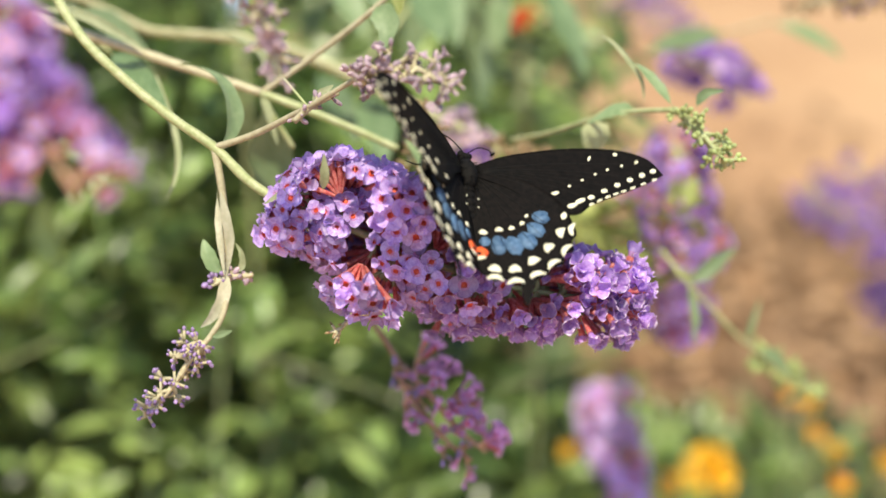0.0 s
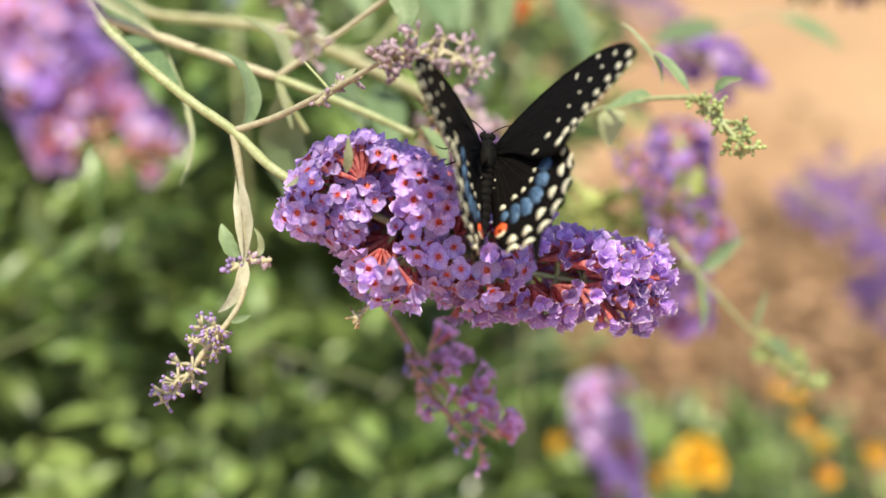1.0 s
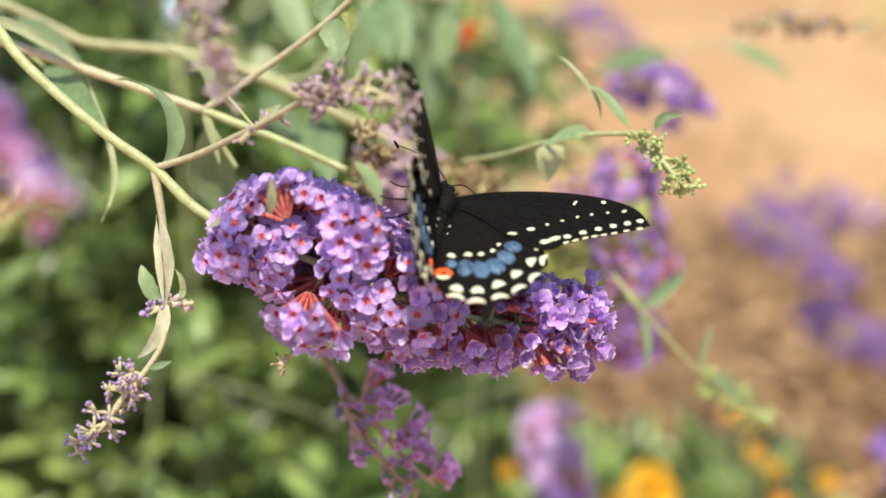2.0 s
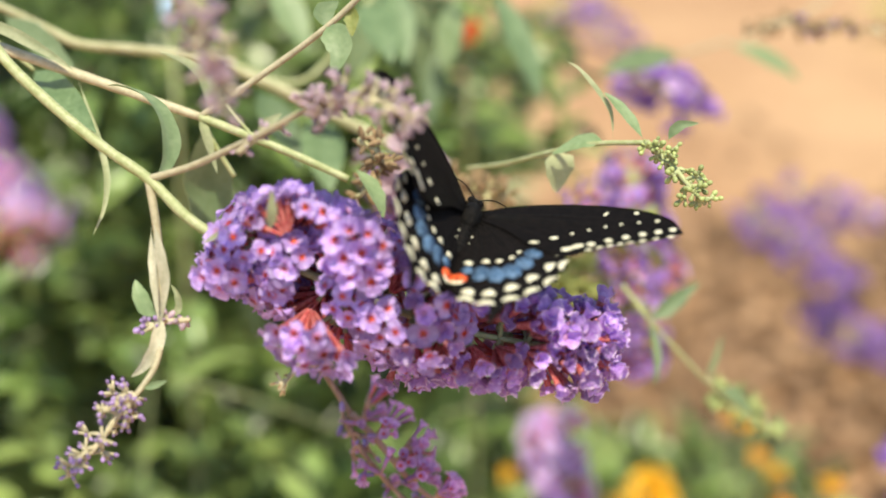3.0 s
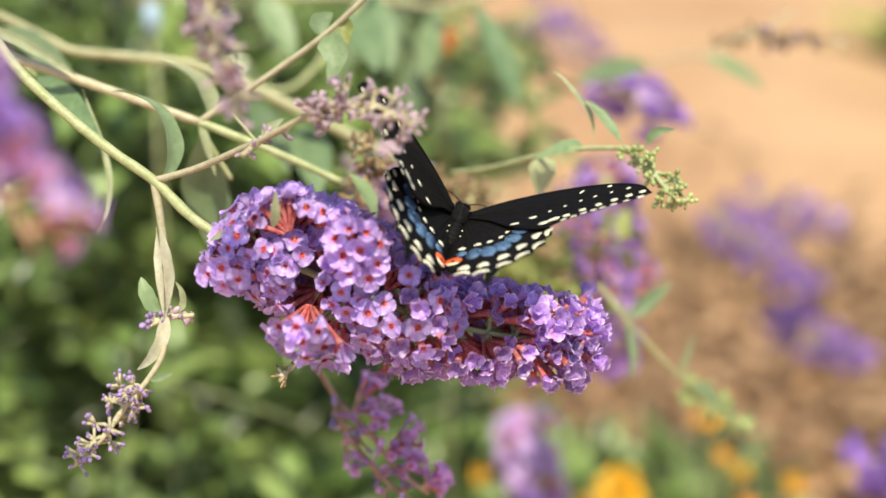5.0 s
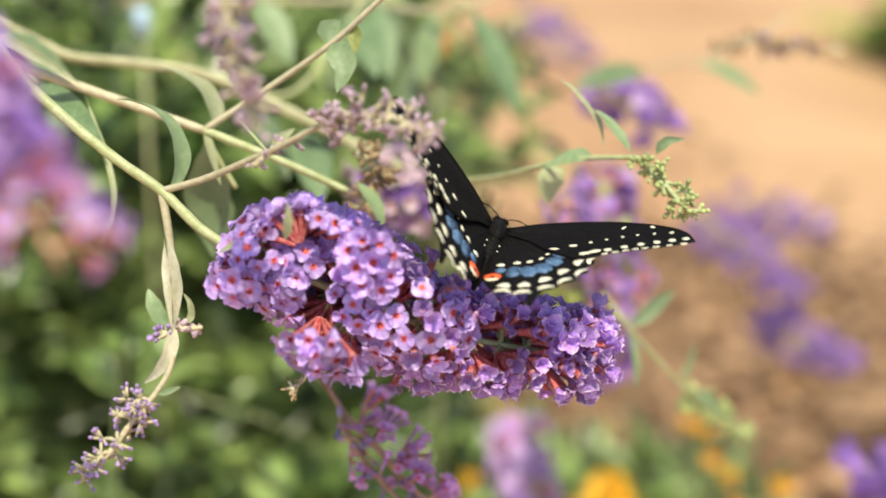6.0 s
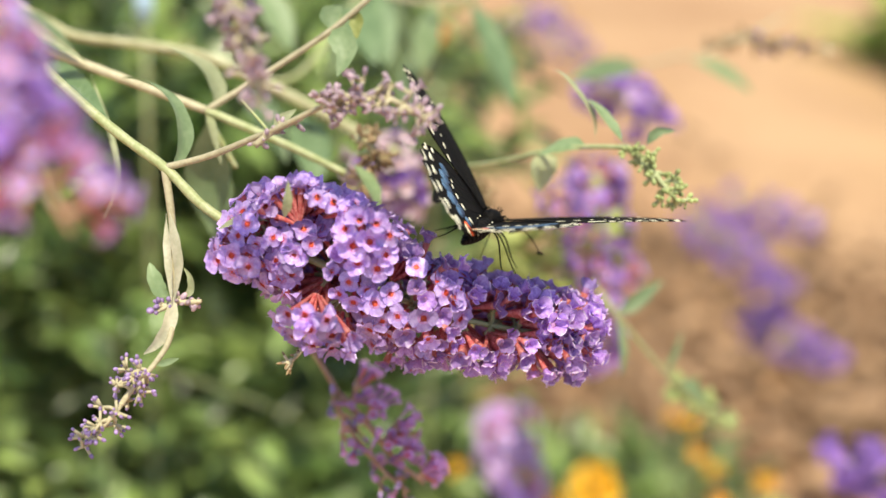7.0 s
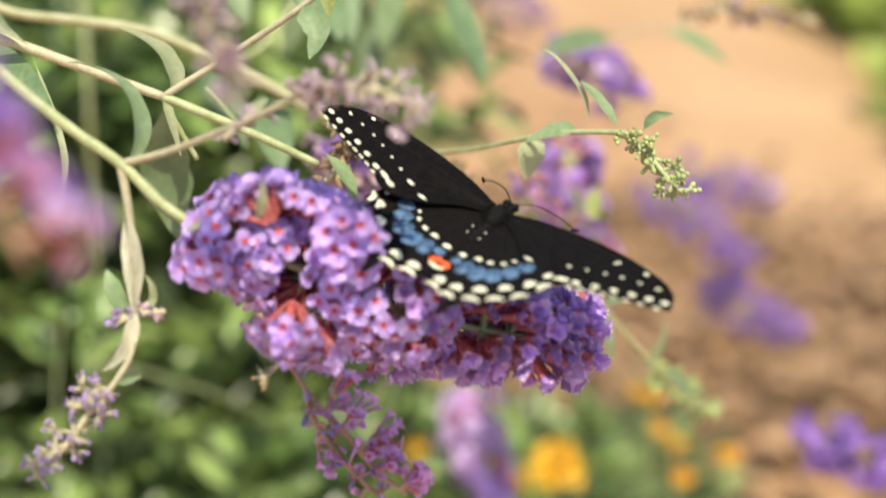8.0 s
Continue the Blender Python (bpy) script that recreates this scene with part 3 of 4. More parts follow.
for a, b, r, mesh, seed, gap in (
        ((0.2594, 0.7800, 0.4490), (0.3324, 0.7500, 0.3983), 0.0205, DARK_FLORETS, 21, 0.1), ((0.3023, 0.8200, 0.4474), (0.3698, 0.8000, 0.4319), 0.014, DARK_FLORETS + LILAC_FLORETS[:1], 22, 0.45),
        ((0.3143, 0.7800, 0.3671), (0.3858, 0.7600, 0.3396), 0.0165, DARK_FLORETS, 23, 0.2), ((0.1299, 0.8700, 0.5702), (0.1819, 0.8500, 0.5420), 0.018, DARK_FLORETS + FADED_FLORETS, 24, 0.5),
        ((0.1120, 0.5400, 0.6092), (0.1386, 0.5200, 0.5938), 0.0090, DARK_FLORETS + LILAC_FLORETS[:1], 25, 0.6), ((0.2316, 0.4600, 0.4514), (0.2622, 0.4400, 0.4490), 0.010, DARK_FLORETS, 26, 0.3),
        ((0.096, 0.456, 0.594), (0.104, 0.442, 0.512), 0.0155, MAIN_FLORETS[:2] + DARK_FLORETS[:1], 27, 0.05),
        ((0.0018, 0.3850, 0.6214), (0.0083, 0.3800, 0.6059), 0.0062, DARK_FLORETS[:1] + FADED_FLORETS, 28, 0.5)):
    a, b = Vector(a), Vector(b)
    flower_spike("violet bloom spike further back in the bush", [a, a.lerp(b, 0.5) + Vector((0, 0, 0.003)), b], (r * 0.8, r, r * 0.9, r * 0.5), 8, 5, mesh, (-0.4, 0.4), STEM, seed, "bloom spikes", scale=1.0, gaps=gap, ragged=0.35, whorls=0.12)

# ---- branches ----
branch("pale green forked butterfly bush stem with narrow leaves", [
    ([(-0.1099, 0.3170, 0.6959), (-0.1035, 0.3109, 0.6877), (-0.0999, 0.3063, 0.6829), (-0.0922, 0.2991, 0.6750), (-0.0804, 0.2923, 0.6662), (-0.0689, 0.2862, 0.6590), (-0.0580, 0.2818, 0.6527), (-0.0489, 0.2756, 0.6461), (-0.0402, 0.2716, 0.6415)], 0.0014, 0.0012, STEM),
    ([(-0.0580, 0.2818, 0.6527), (-0.0563, 0.2778, 0.6438), (-0.0551, 0.2737, 0.6346), (-0.0547, 0.2688, 0.6234), (-0.0552, 0.2632, 0.6158), (-0.0585, 0.2597, 0.6104), (-0.0622, 0.2571, 0.6070)], 0.0010, 0.0006, STEM_PALE),
    ([(-0.0580, 0.2818, 0.6527), (-0.0471, 0.2784, 0.6574), (-0.0362, 0.2727, 0.6643), (-0.0323, 0.2696, 0.6671), (-0.0247, 0.2665, 0.6724), (-0.0205, 0.2640, 0.6755)], 0.0009, 0.0006, STEM_PALE),
    ([(-0.0326, 0.2733, 0.6657), (-0.0353, 0.2775, 0.6674), (-0.0398, 0.2844, 0.6700)], 0.0004, 0.0003, STEM),
], [], [
    ([(-0.0556, 0.2689, 0.6237), (-0.0581, 0.2688, 0.6258), (-0.0598, 0.2702, 0.6291), (-0.0609, 0.2724, 0.6314)], 0.0036, (0.4, -1, 0.3), LEAF),
    ([(-0.0552, 0.2688, 0.6258), (-0.0549, 0.2661, 0.6223), (-0.0559, 0.2641, 0.6177), (-0.0585, 0.2634, 0.6138), (-0.0616, 0.2633, 0.6109)], 0.0032, (0.3, -1, 0.3), LEAF_CREAM),
    ([(-0.0548, 0.2688, 0.6234), (-0.0509, 0.2687, 0.6255), (-0.0508, 0.2691, 0.6291), (-0.0526, 0.2711, 0.6310)], 0.0018, (-0.4, -0.9, 0.3), LEAF_PALE),
    ([(-0.0566, 0.2769, 0.6441), (-0.0550, 0.2731, 0.6379), (-0.0538, 0.2702, 0.6314), (-0.0545, 0.2669, 0.6240)], 0.0024, (0.3, -1, 0.3), LEAF_CREAM),
    ([(-0.0572, 0.2763, 0.6428), (-0.0566, 0.2725, 0.6366), (-0.0557, 0.2687, 0.6305), (-0.0549, 0.2658, 0.6240)], 0.0020, (-0.4, -1, 0.3), LEAF_CREAM),
    ([(-0.0583, 0.2587, 0.6105), (-0.0555, 0.2590, 0.6113), (-0.0527, 0.2594, 0.6122)], 0.0016, (0, -1, 0.5), LEAF),
    ([(-0.0575, 0.2815, 0.6535), (-0.0553, 0.2859, 0.6537), (-0.0545, 0.2902, 0.6569), (-0.0553, 0.2946, 0.6607), (-0.0580, 0.2989, 0.6642), (-0.0624, 0.3033, 0.6664), (-0.0677, 0.3076, 0.6670), (-0.0724, 0.3120, 0.6662)], 0.0058, (0.5, -0.8, 0.4), LEAF),
    ([(-0.0317, 0.2735, 0.6664), (-0.0298, 0.2743, 0.6686), (-0.0265, 0.2751, 0.6711)], 0.0025, (0, -0.7, 0.7), LEAF_PALE),
])
branch("tan branch with long grey-green leaves", [
    ([(-0.1211, 0.3359, 0.6744), (-0.1109, 0.3311, 0.6727), (-0.0991, 0.3279, 0.6699), (-0.0746, 0.3232, 0.6630), (-0.0617, 0.3206, 0.6593), (-0.0511, 0.3186, 0.6563)], 0.0016, 0.0011, STEM_PALE),
    ([(-0.0511, 0.3186, 0.6563), (-0.0342, 0.3159, 0.6504), (-0.0250, 0.3148, 0.6468), (-0.0127, 0.3128, 0.6417)], 0.0012, 0.0010, STEM),
    ([(-0.0511, 0.3186, 0.6563), (-0.0341, 0.3191, 0.6681), (-0.0180, 0.3149, 0.6813), (-0.0045, 0.3121, 0.6951), (0.0010, 0.3113, 0.7018)], 0.0009, 0.0007, STEM_PALE),
    ([(-0.0513, 0.3194, 0.6560), (-0.0473, 0.3190, 0.6478), (-0.0429, 0.3188, 0.6399)], 0.0008, 0.0006, STEM),
], [], [
    ([(-0.1161, 0.3300, 0.6774), (-0.1066, 0.3280, 0.6774), (-0.0994, 0.3260, 0.6759), (-0.0899, 0.3240, 0.6712), (-0.0831, 0.3220, 0.6672)], 0.0030, (0.3, -0.8, 0.5), LEAF_PALE),
    ([(-0.0821, 0.3225, 0.6638), (-0.0793, 0.3180, 0.6579), (-0.0758, 0.3135, 0.6486), (-0.0740, 0.3090, 0.6422), (-0.0744, 0.3045, 0.6359), (-0.0764, 0.3000, 0.6309)], 0.0017, (0.5, -0.8, 0.4), LEAF_PALE),
    ([(-0.0499, 0.3187, 0.6570), (-0.0485, 0.3220, 0.6589), (-0.0495, 0.3252, 0.6623), (-0.0523, 0.3285, 0.6653), (-0.0573, 0.3317, 0.6675), (-0.0634, 0.3350, 0.6690)], 0.0060, (0.5, -0.8, 0.4), LEAF_PALE),
    ([(-0.0510, 0.3185, 0.6561), (-0.0496, 0.3157, 0.6523), (-0.0467, 0.3135, 0.6426)], 0.0032, (0.7, -0.7, 0.1), LEAF_PALE),
    ([(-0.0513, 0.3268, 0.6526), (-0.0529, 0.3358, 0.6351), (-0.0509, 0.3358, 0.6227), (-0.0477, 0.3322, 0.6098)], 0.0130, (0.3, -1, 0.2), LEAF),
    ([(-0.0183, 0.3139, 0.6815), (-0.0162, 0.3101, 0.6807), (-0.0144, 0.3063, 0.6772), (-0.0164, 0.3031, 0.6719)], 0.0066, (0.3, -1, 0.2), LEAF),
    ([(-0.0186, 0.3148, 0.6810), (-0.0190, 0.3182, 0.6839), (-0.0154, 0.3222, 0.6861)], 0.0050, (0.3, -1, 0.2), LEAF),
    ([(-0.0142, 0.3143, 0.6856), (-0.0119, 0.3136, 0.6844), (-0.0116, 0.3116, 0.6799)], 0.0040, (-0.3, -1, 0.2), OLIVE),
    ([(-0.0112, 0.3139, 0.6446), (-0.0078, 0.3103, 0.6419), (-0.0051, 0.3064, 0.6385), (-0.0035, 0.3044, 0.6341)], 0.0056, (0.8, -0.7, 0.1), LEAF),
])
branch("thick yellow-green stem with dry spent florets", [
    ([(-0.1345, 0.3943, 0.6684), (-0.1236, 0.3933, 0.6679), (-0.1073, 0.3940, 0.6598), (-0.0984, 0.3919, 0.6564), (-0.0806, 0.3931, 0.6546), (-0.0596, 0.3927, 0.6521), (-0.0393, 0.3902, 0.6448), (-0.0168, 0.3865, 0.6350), (0.0102, 0.3805, 0.6232)], 0.0011, 0.0020, STEM_OLD),
], [], [
    ([(-0.1180, 0.3818, 0.6676), (-0.1039, 0.3678, 0.6628), (-0.0915, 0.3585, 0.6559)], 0.0075, (0.2, -0.8, 0.6), LEAF),
    ([(-0.0245, 0.3927, 0.6329), (-0.0215, 0.3880, 0.6224), (-0.0223, 0.3817, 0.6075)], 0.0110, (0.2, -1, 0.2), LEAF),
])
branch("slender green shoot with narrow curled leaves", [
    ([(0.0207, 0.3428, 0.6342), (0.0298, 0.3293, 0.6406), (0.0413, 0.3165, 0.6488), (0.0509, 0.3079, 0.6540), (0.0622, 0.3014, 0.6567)], 0.0007, 0.0007, STEM),
], [], [
    ([(0.0546, 0.3054, 0.6559), (0.0540, 0.3081, 0.6619), (0.0515, 0.3100, 0.6661), (0.0464, 0.3135, 0.6716), (0.0432, 0.3164, 0.6732)], 0.0016, (0.5, -0.8, 0.5), LEAF_PALE),
    ([(0.0615, 0.3017, 0.6574), (0.0586, 0.3044, 0.6611), (0.0550, 0.3072, 0.6648), (0.0520, 0.3094, 0.6672)], 0.0034, (0.5, -0.8, 0.5), LEAF),
    ([(0.0677, 0.3016, 0.6571), (0.0690, 0.3017, 0.6599), (0.0708, 0.3014, 0.6615), (0.0747, 0.3006, 0.6622)], 0.0026, (0, -0.7, 0.8), LEAF),
    ([(0.0413, 0.3165, 0.6488), (0.0423, 0.3150, 0.6454), (0.0427, 0.3149, 0.6379)], 0.0095, (0.6, -1, 0.2), LEAF_PALE),
    ([(0.0531, 0.3069, 0.6543), (0.0481, 0.3099, 0.6537), (0.0402, 0.3114, 0.6498)], 0.0045, (0, -0.7, 0.8), LEAF),
])
branch("thin tan shoot with paired green leaves", [
    ([(0.0715, 0.3497, 0.5938), (0.0760, 0.3482, 0.5886), (0.0805, 0.3468, 0.5832), (0.0999, 0.3513, 0.5616), (0.1099, 0.3570, 0.5512), (0.1310, 0.3680, 0.5295)], 0.0008, 0.0005, STEM),
], [], [
    ([(0.0805, 0.3468, 0.5832), (0.0853, 0.3487, 0.5856), (0.0913, 0.3529, 0.5886), (0.0980, 0.3570, 0.5916)], 0.0050, (0.2, -0.8, 0.6), LEAF),
    ([(0.0805, 0.3468, 0.5832), (0.0811, 0.3427, 0.5788), (0.0815, 0.3380, 0.5734), (0.0809, 0.3334, 0.5677)], 0.0055, (0.8, -0.8, 0.2), LEAF),
    ([(0.1033, 0.3529, 0.5583), (0.1055, 0.3552, 0.5638), (0.1091, 0.3603, 0.5709)], 0.0030, (0.5, -0.8, 0.2), LEAF),
    ([(0.1099, 0.3570, 0.5512), (0.1154, 0.3580, 0.5493), (0.1221, 0.3575, 0.5418)], 0.0050, (0.2, -0.8, 0.6), LEAF),
])
branch("small pale bract leaves at the foot of the bloom", [
    ([(-0.0320, 0.2698, 0.6410), (-0.0338, 0.2710, 0.6428), (-0.0350, 0.2714, 0.6432)], 0.0006, 0.0005, STEM),
], [], [
    ([(-0.0320, 0.2674, 0.6454), (-0.0356, 0.2674, 0.6463), (-0.0397, 0.2667, 0.6456), (-0.0439, 0.2665, 0.6434)], 0.0024, (0, -0.7, 0.7), LEAF_PALE),
    ([(-0.0285, 0.2586, 0.6497), (-0.0278, 0.2574, 0.6544), (-0.0277, 0.2575, 0.6597)], 0.0022, (0.3, -1, 0.3), LEAF_PALE),
])
branch("hanging shoot with broad grey-green leaves behind the blooms", [
    ([(-0.0550, 0.4650, 0.6720), (-0.0409, 0.4637, 0.6620), (-0.0034, 0.4950, 0.6560), (0.0263, 0.4800, 0.6560), (0.0491, 0.4756, 0.6628)], 0.0012, 0.0009, STEM_PALE),
], [
    ((0.0400, 0.4770, 0.6590), (0.0575, 0.4576, 0.6200), 0.0130, (0.5, -0.8, 0.4), 0.06, LEAF),
    ((0.0263, 0.4800, 0.6560), (0.0215, 0.4716, 0.6270), 0.0120, (-0.3, -0.9, 0.3), 0.06, LEAF),
    ((-0.0450, 0.4640, 0.6630), (-0.0300, 0.4448, 0.6410), 0.0130, (0.4, -0.9, 0.4), 0.08, LEAF),
    ((-0.0034, 0.4950, 0.6560), (-0.0155, 0.4893, 0.6180), 0.0140, (-0.2, -1, 0.3), 0.05, LEAF),
    ((0.0100, 0.4900, 0.6560), (0.0190, 0.4900, 0.6050), 0.0130, (0.1, -1, 0.3), 0.05, LEAF),
])
branch("slack shoot with long drooping grey-green leaves", [
    ([(-0.0600, 0.4300, 0.6420), (-0.0300, 0.4200, 0.6380), (-0.0060, 0.4420, 0.6640), (0.0100, 0.4750, 0.6700), (0.0390, 0.4600, 0.6620)], 0.0010, 0.0008, STEM),
], [
    ((-0.0257, 0.4000, 0.6312), (-0.0197, 0.3700, 0.6155), 0.0150, (0.2, -1, 0.3), 0.06, LEAF_DEEP),
    ((-0.0465, 0.4200, 0.6341), (-0.0303, 0.3900, 0.6160), 0.0120, (0.4, -0.9, 0.4), 0.08, LEAF_DEEP),
    ((-0.0016, 0.4600, 0.6658), (0.0049, 0.4300, 0.6407), 0.0130, (0.3, -1, 0.3), 0.06, LEAF_DEEP),
    ((0.0204, 0.4900, 0.6346), (0.0162, 0.4700, 0.6039), 0.0090, (-0.2, -1, 0.3), 0.05, LEAF_DEEP),
    ((0.0374, 0.4600, 0.6603), (0.0535, 0.4300, 0.6298), 0.0130, (0.5, -0.8, 0.4), 0.06, LEAF_DEEP),
    ((-0.0093, 0.4400, 0.6612), (-0.0004, 0.4100, 0.6470), 0.0150, (0.2, -0.9, 0.4), 0.08, LEAF_DEEP),
])
branch("far twig with a level grey-green leaf", [
    ([(0.1450, 0.5100, 0.6330), (0.1330, 0.5050, 0.6310), (0.1215, 0.5000, 0.6293)], 0.0009, 0.0007, STEM_PALE),
], [((0.1215, 0.5000, 0.6293), (0.0825, 0.4700, 0.6280), 0.0120, (0, -0.6, 0.8), 0.05, LEAF)])
branch("twig with a dark green leaf under the tan branch", [
    ([(-0.1109, 0.3411, 0.6717), (-0.1040, 0.3405, 0.6670), (-0.0981, 0.3400, 0.6620)], 0.0007, 0.0005, STEM),
], [((-0.0981, 0.3400, 0.6620), (-0.0758, 0.3100, 0.6542), 0.0085, (0.3, -0.9, 0.4), 0.06, LEAF_DEEP)])
branch("thin twig with a drooping grey-green leaf", [
    ([(0.1900, 0.5200, 0.6500), (0.1650, 0.5080, 0.6400), (0.1430, 0.5000, 0.6330)], 0.0009, 0.0006, STEM_PALE),
], [((0.1430, 0.5000, 0.6330), (0.1730, 0.4950, 0.6195), 0.0100, (0.3, -0.6, 0.8), 0.1, LEAF)])

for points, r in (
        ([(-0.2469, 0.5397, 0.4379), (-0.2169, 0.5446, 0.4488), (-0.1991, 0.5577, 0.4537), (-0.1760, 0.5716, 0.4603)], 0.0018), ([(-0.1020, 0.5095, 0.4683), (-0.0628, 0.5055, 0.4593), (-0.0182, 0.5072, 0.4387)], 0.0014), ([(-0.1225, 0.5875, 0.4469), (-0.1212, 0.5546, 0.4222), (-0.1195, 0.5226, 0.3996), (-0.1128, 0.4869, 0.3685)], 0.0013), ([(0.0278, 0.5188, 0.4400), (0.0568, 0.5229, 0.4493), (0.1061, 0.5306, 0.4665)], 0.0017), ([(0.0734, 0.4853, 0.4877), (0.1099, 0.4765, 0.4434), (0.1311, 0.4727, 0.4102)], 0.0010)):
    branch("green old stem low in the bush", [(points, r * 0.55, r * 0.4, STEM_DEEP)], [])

# ---- buds and spent heads ----
bud_spike("pale green leafy buds at the end of a tan shoot", [(0.1113, 0.3749, 0.5450), (0.1185, 0.3724, 0.5394), (0.1268, 0.3703, 0.5347), (0.1340, 0.3678, 0.5290)], (0.003, 0.005, 0.006, 0.004), 14, 5, BUD_GREEN, STEM_PALE, 53, 0.0013, long=2.0, clump=0.004)
bud_spike("tiny faded buds along a side twig", [(-0.0358, 0.2692, 0.6637), (-0.0317, 0.2696, 0.6671), (-0.0249, 0.2710, 0.6702)], (0.001, 0.002, 0.001), 5, 3, PETAL_FADED, STEM_PALE, 54, 0.0007, long=1.5, clump=0.002)
bud_spike("drooping cluster of small violet buds on a tan stalk", [(-0.0600, 0.2585, 0.6090), (-0.0622, 0.2571, 0.6070), (-0.0685, 0.2533, 0.5986), (-0.0749, 0.2507, 0.5928)], (0.003, 0.0075, 0.006, 0.005, 0.003), 19, 8, BUD, STEM_PALE, 41, 0.0006, long=1.1, clump=0.0030)
bud_spike("small violet buds at the joint of a stem", [(-0.0547, 0.2688, 0.6234), (-0.0565, 0.2670, 0.6222), (-0.0585, 0.2660, 0.6215)], (0.001, 0.002, 0.002), 3, 6, BUD, STEM_PALE, 45, 0.0008, long=1.1, clump=0.0018)
bud_spike("small spent buds at the joint of a stem", [(-0.0547, 0.2688, 0.6234), (-0.0515, 0.2680, 0.6230), (-0.0480, 0.2670, 0.6240)], (0.001, 0.001, 0.0015), 3, 4, PETAL_FADED, STEM_PALE, 46, 0.0008, long=1.4, clump=0.0018)
bud_spike("fading mauve bud cluster on a side twig", [(-0.0205, 0.2640, 0.6755), (-0.0166, 0.2613, 0.6782), (-0.0063, 0.2549, 0.6807), (0.0022, 0.2461, 0.6782)], (0.0035, 0.0045, 0.005, 0.005, 0.0036), 32, 5, PETAL_FADED, STEM_PALE, 42, 0.0007, open_florets=FADED_FLORETS, share=0.07, long=1.6)
bud_spike("hanging faded mauve flower head", [(-0.0395, 0.2409, 0.7084), (-0.0376, 0.2371, 0.6989), (-0.0332, 0.2318, 0.6857)], (0.0055, 0.006, 0.0055, 0.004), 22, 5, PETAL_FADED, STEM_PALE, 43, 0.0008, open_florets=FADED_FLORETS, share=0.07, long=1.6)
bud_spike("pale green unopened flower buds on a shoot", [(0.0622, 0.3014, 0.6567), (0.0664, 0.2959, 0.6542), (0.0697, 0.2890, 0.6511), (0.0736, 0.2830, 0.6474)], (0.002, 0.0044, 0.0050, 0.0044, 0.003), 18, 7, BUD_GREEN, STEM, 44, 0.0008, long=1.0, clump=0.0021)
bud_spike("dry brown spent florets clinging to a stem", [(0.0167, 0.3600, 0.6256), (0.0242, 0.3600, 0.6213), (0.0297, 0.3600, 0.6194), (0.0363, 0.3600, 0.6176)], (0.003, 0.005, 0.006, 0.004), 16, 5, DRY, STEM_OLD, 47, 0.0011, long=2.2, clump=0.0034, name="spent_florets", kinds="dry florets")
bud_spike("dry brown spent florets at a forked twig", [(-0.0101, 0.3180, 0.6506), (-0.0053, 0.3180, 0.6474), (-0.0044, 0.3180, 0.6424), (-0.0106, 0.3180, 0.6339)], (0.003, 0.0045, 0.005, 0.003), 14, 4, DRY, STEM_OLD, 48, 0.0009, long=2.4, clump=0.0032, name="spent_florets", kinds="dry florets")
bud_spike("dark dry seed heads on a thin twig", [(0.1357, 0.4600, 0.6487), (0.1512, 0.4600, 0.6525), (0.1609, 0.4600, 0.6498), (0.1697, 0.4600, 0.6522), (0.1912, 0.4600, 0.6488)], (0.001, 0.003, 0.002, 0.003, 0.002), 14, 5, DRY, STEM_PALE, 49, 0.0015, long=1.3, name="seed_heads", kinds="dry florets", open_florets=DARK_FLORETS, share=0.12)
bud_spike("violet and dark red half-withered florets", [(0.0640, 0.3980, 0.6084), (0.0770, 0.3940, 0.5909), (0.0854, 0.3900, 0.5704)], (0.006, 0.009, 0.010, 0.006), 24, 5, PETAL_DARK, STEM_RED, 50, 0.0012, open_florets=DARK_FLORETS + PINK_FLORETS, share=0.25, long=1.6, clump=0.004)

# ---- plant label ----
def plant_label():
    """A flat stake with a rounded head, pushed into the bed."""
    thing = tagged(new("plant_label"), "pale blue plastic plant label on a stake", "plant label")
    bm = bmesh.new()
    bmesh.ops.create_cube(bm, size=1, matrix=Matrix.Translation((0, 0, -0.012)) @ Matrix.Diagonal((0.0075, 0.0016, 0.015, 1)))
    bmesh.ops.bevel(bm, geom=bm.edges[:], offset=0.001, segments=2, affect="EDGES")
    part("head", bm, LABEL_BLUE, thing)
    bm = bmesh.new()
    tube(bm, [(0, 0.002, -0.02), (0, 0.002, -0.3), (0, 0.002, LABEL_FOOT)], 0.0014, 0.0012, 6, 4)
    part("stake", bm, STEM, thing, "thin green stake")
    thing.matrix_basis = Matrix.Translation(LABEL_AT)


LABEL_AT, LABEL_FOOT = Vector((-0.1058, 0.6000, 0.6330)), -0.6330
plant_label()

# ---- bedding flowers ----
def bedding_flower(label, at, foot, size, material, seed):
    """A round flower head of many ruffled petals on a stalk."""
    rng = random.Random(seed)
    at = Vector(at)
    thing = tagged(new("garden_flower"), label, "flower", "bedding flowers")
    part("stem", tube(bmesh.new(), [foot, at * 0.5 + Vector(foot) * 0.5 + Vector((0.01, 0, 0)), at], 0.0018, 0.0014, 6, 5), STEM, thing)
    for k in range(34):
        z = 1 - 1.3 * (k + 0.5) / 34
        a = k * 2.4
        d = Vector((math.cos(a) * math.sqrt(max(0, 1 - z * z)), math.sin(a) * math.sqrt(max(0, 1 - z * z)), z)).normalized()
        part("petal", blade(bmesh.new(), at + d * size * 0.12, at + d * size * rng.uniform(0.42, 0.55), size * 0.34, (rng.uniform(-1, 1), rng.uniform(-1, 1), 1), 0.15, 0.3, n=4), material, thing)


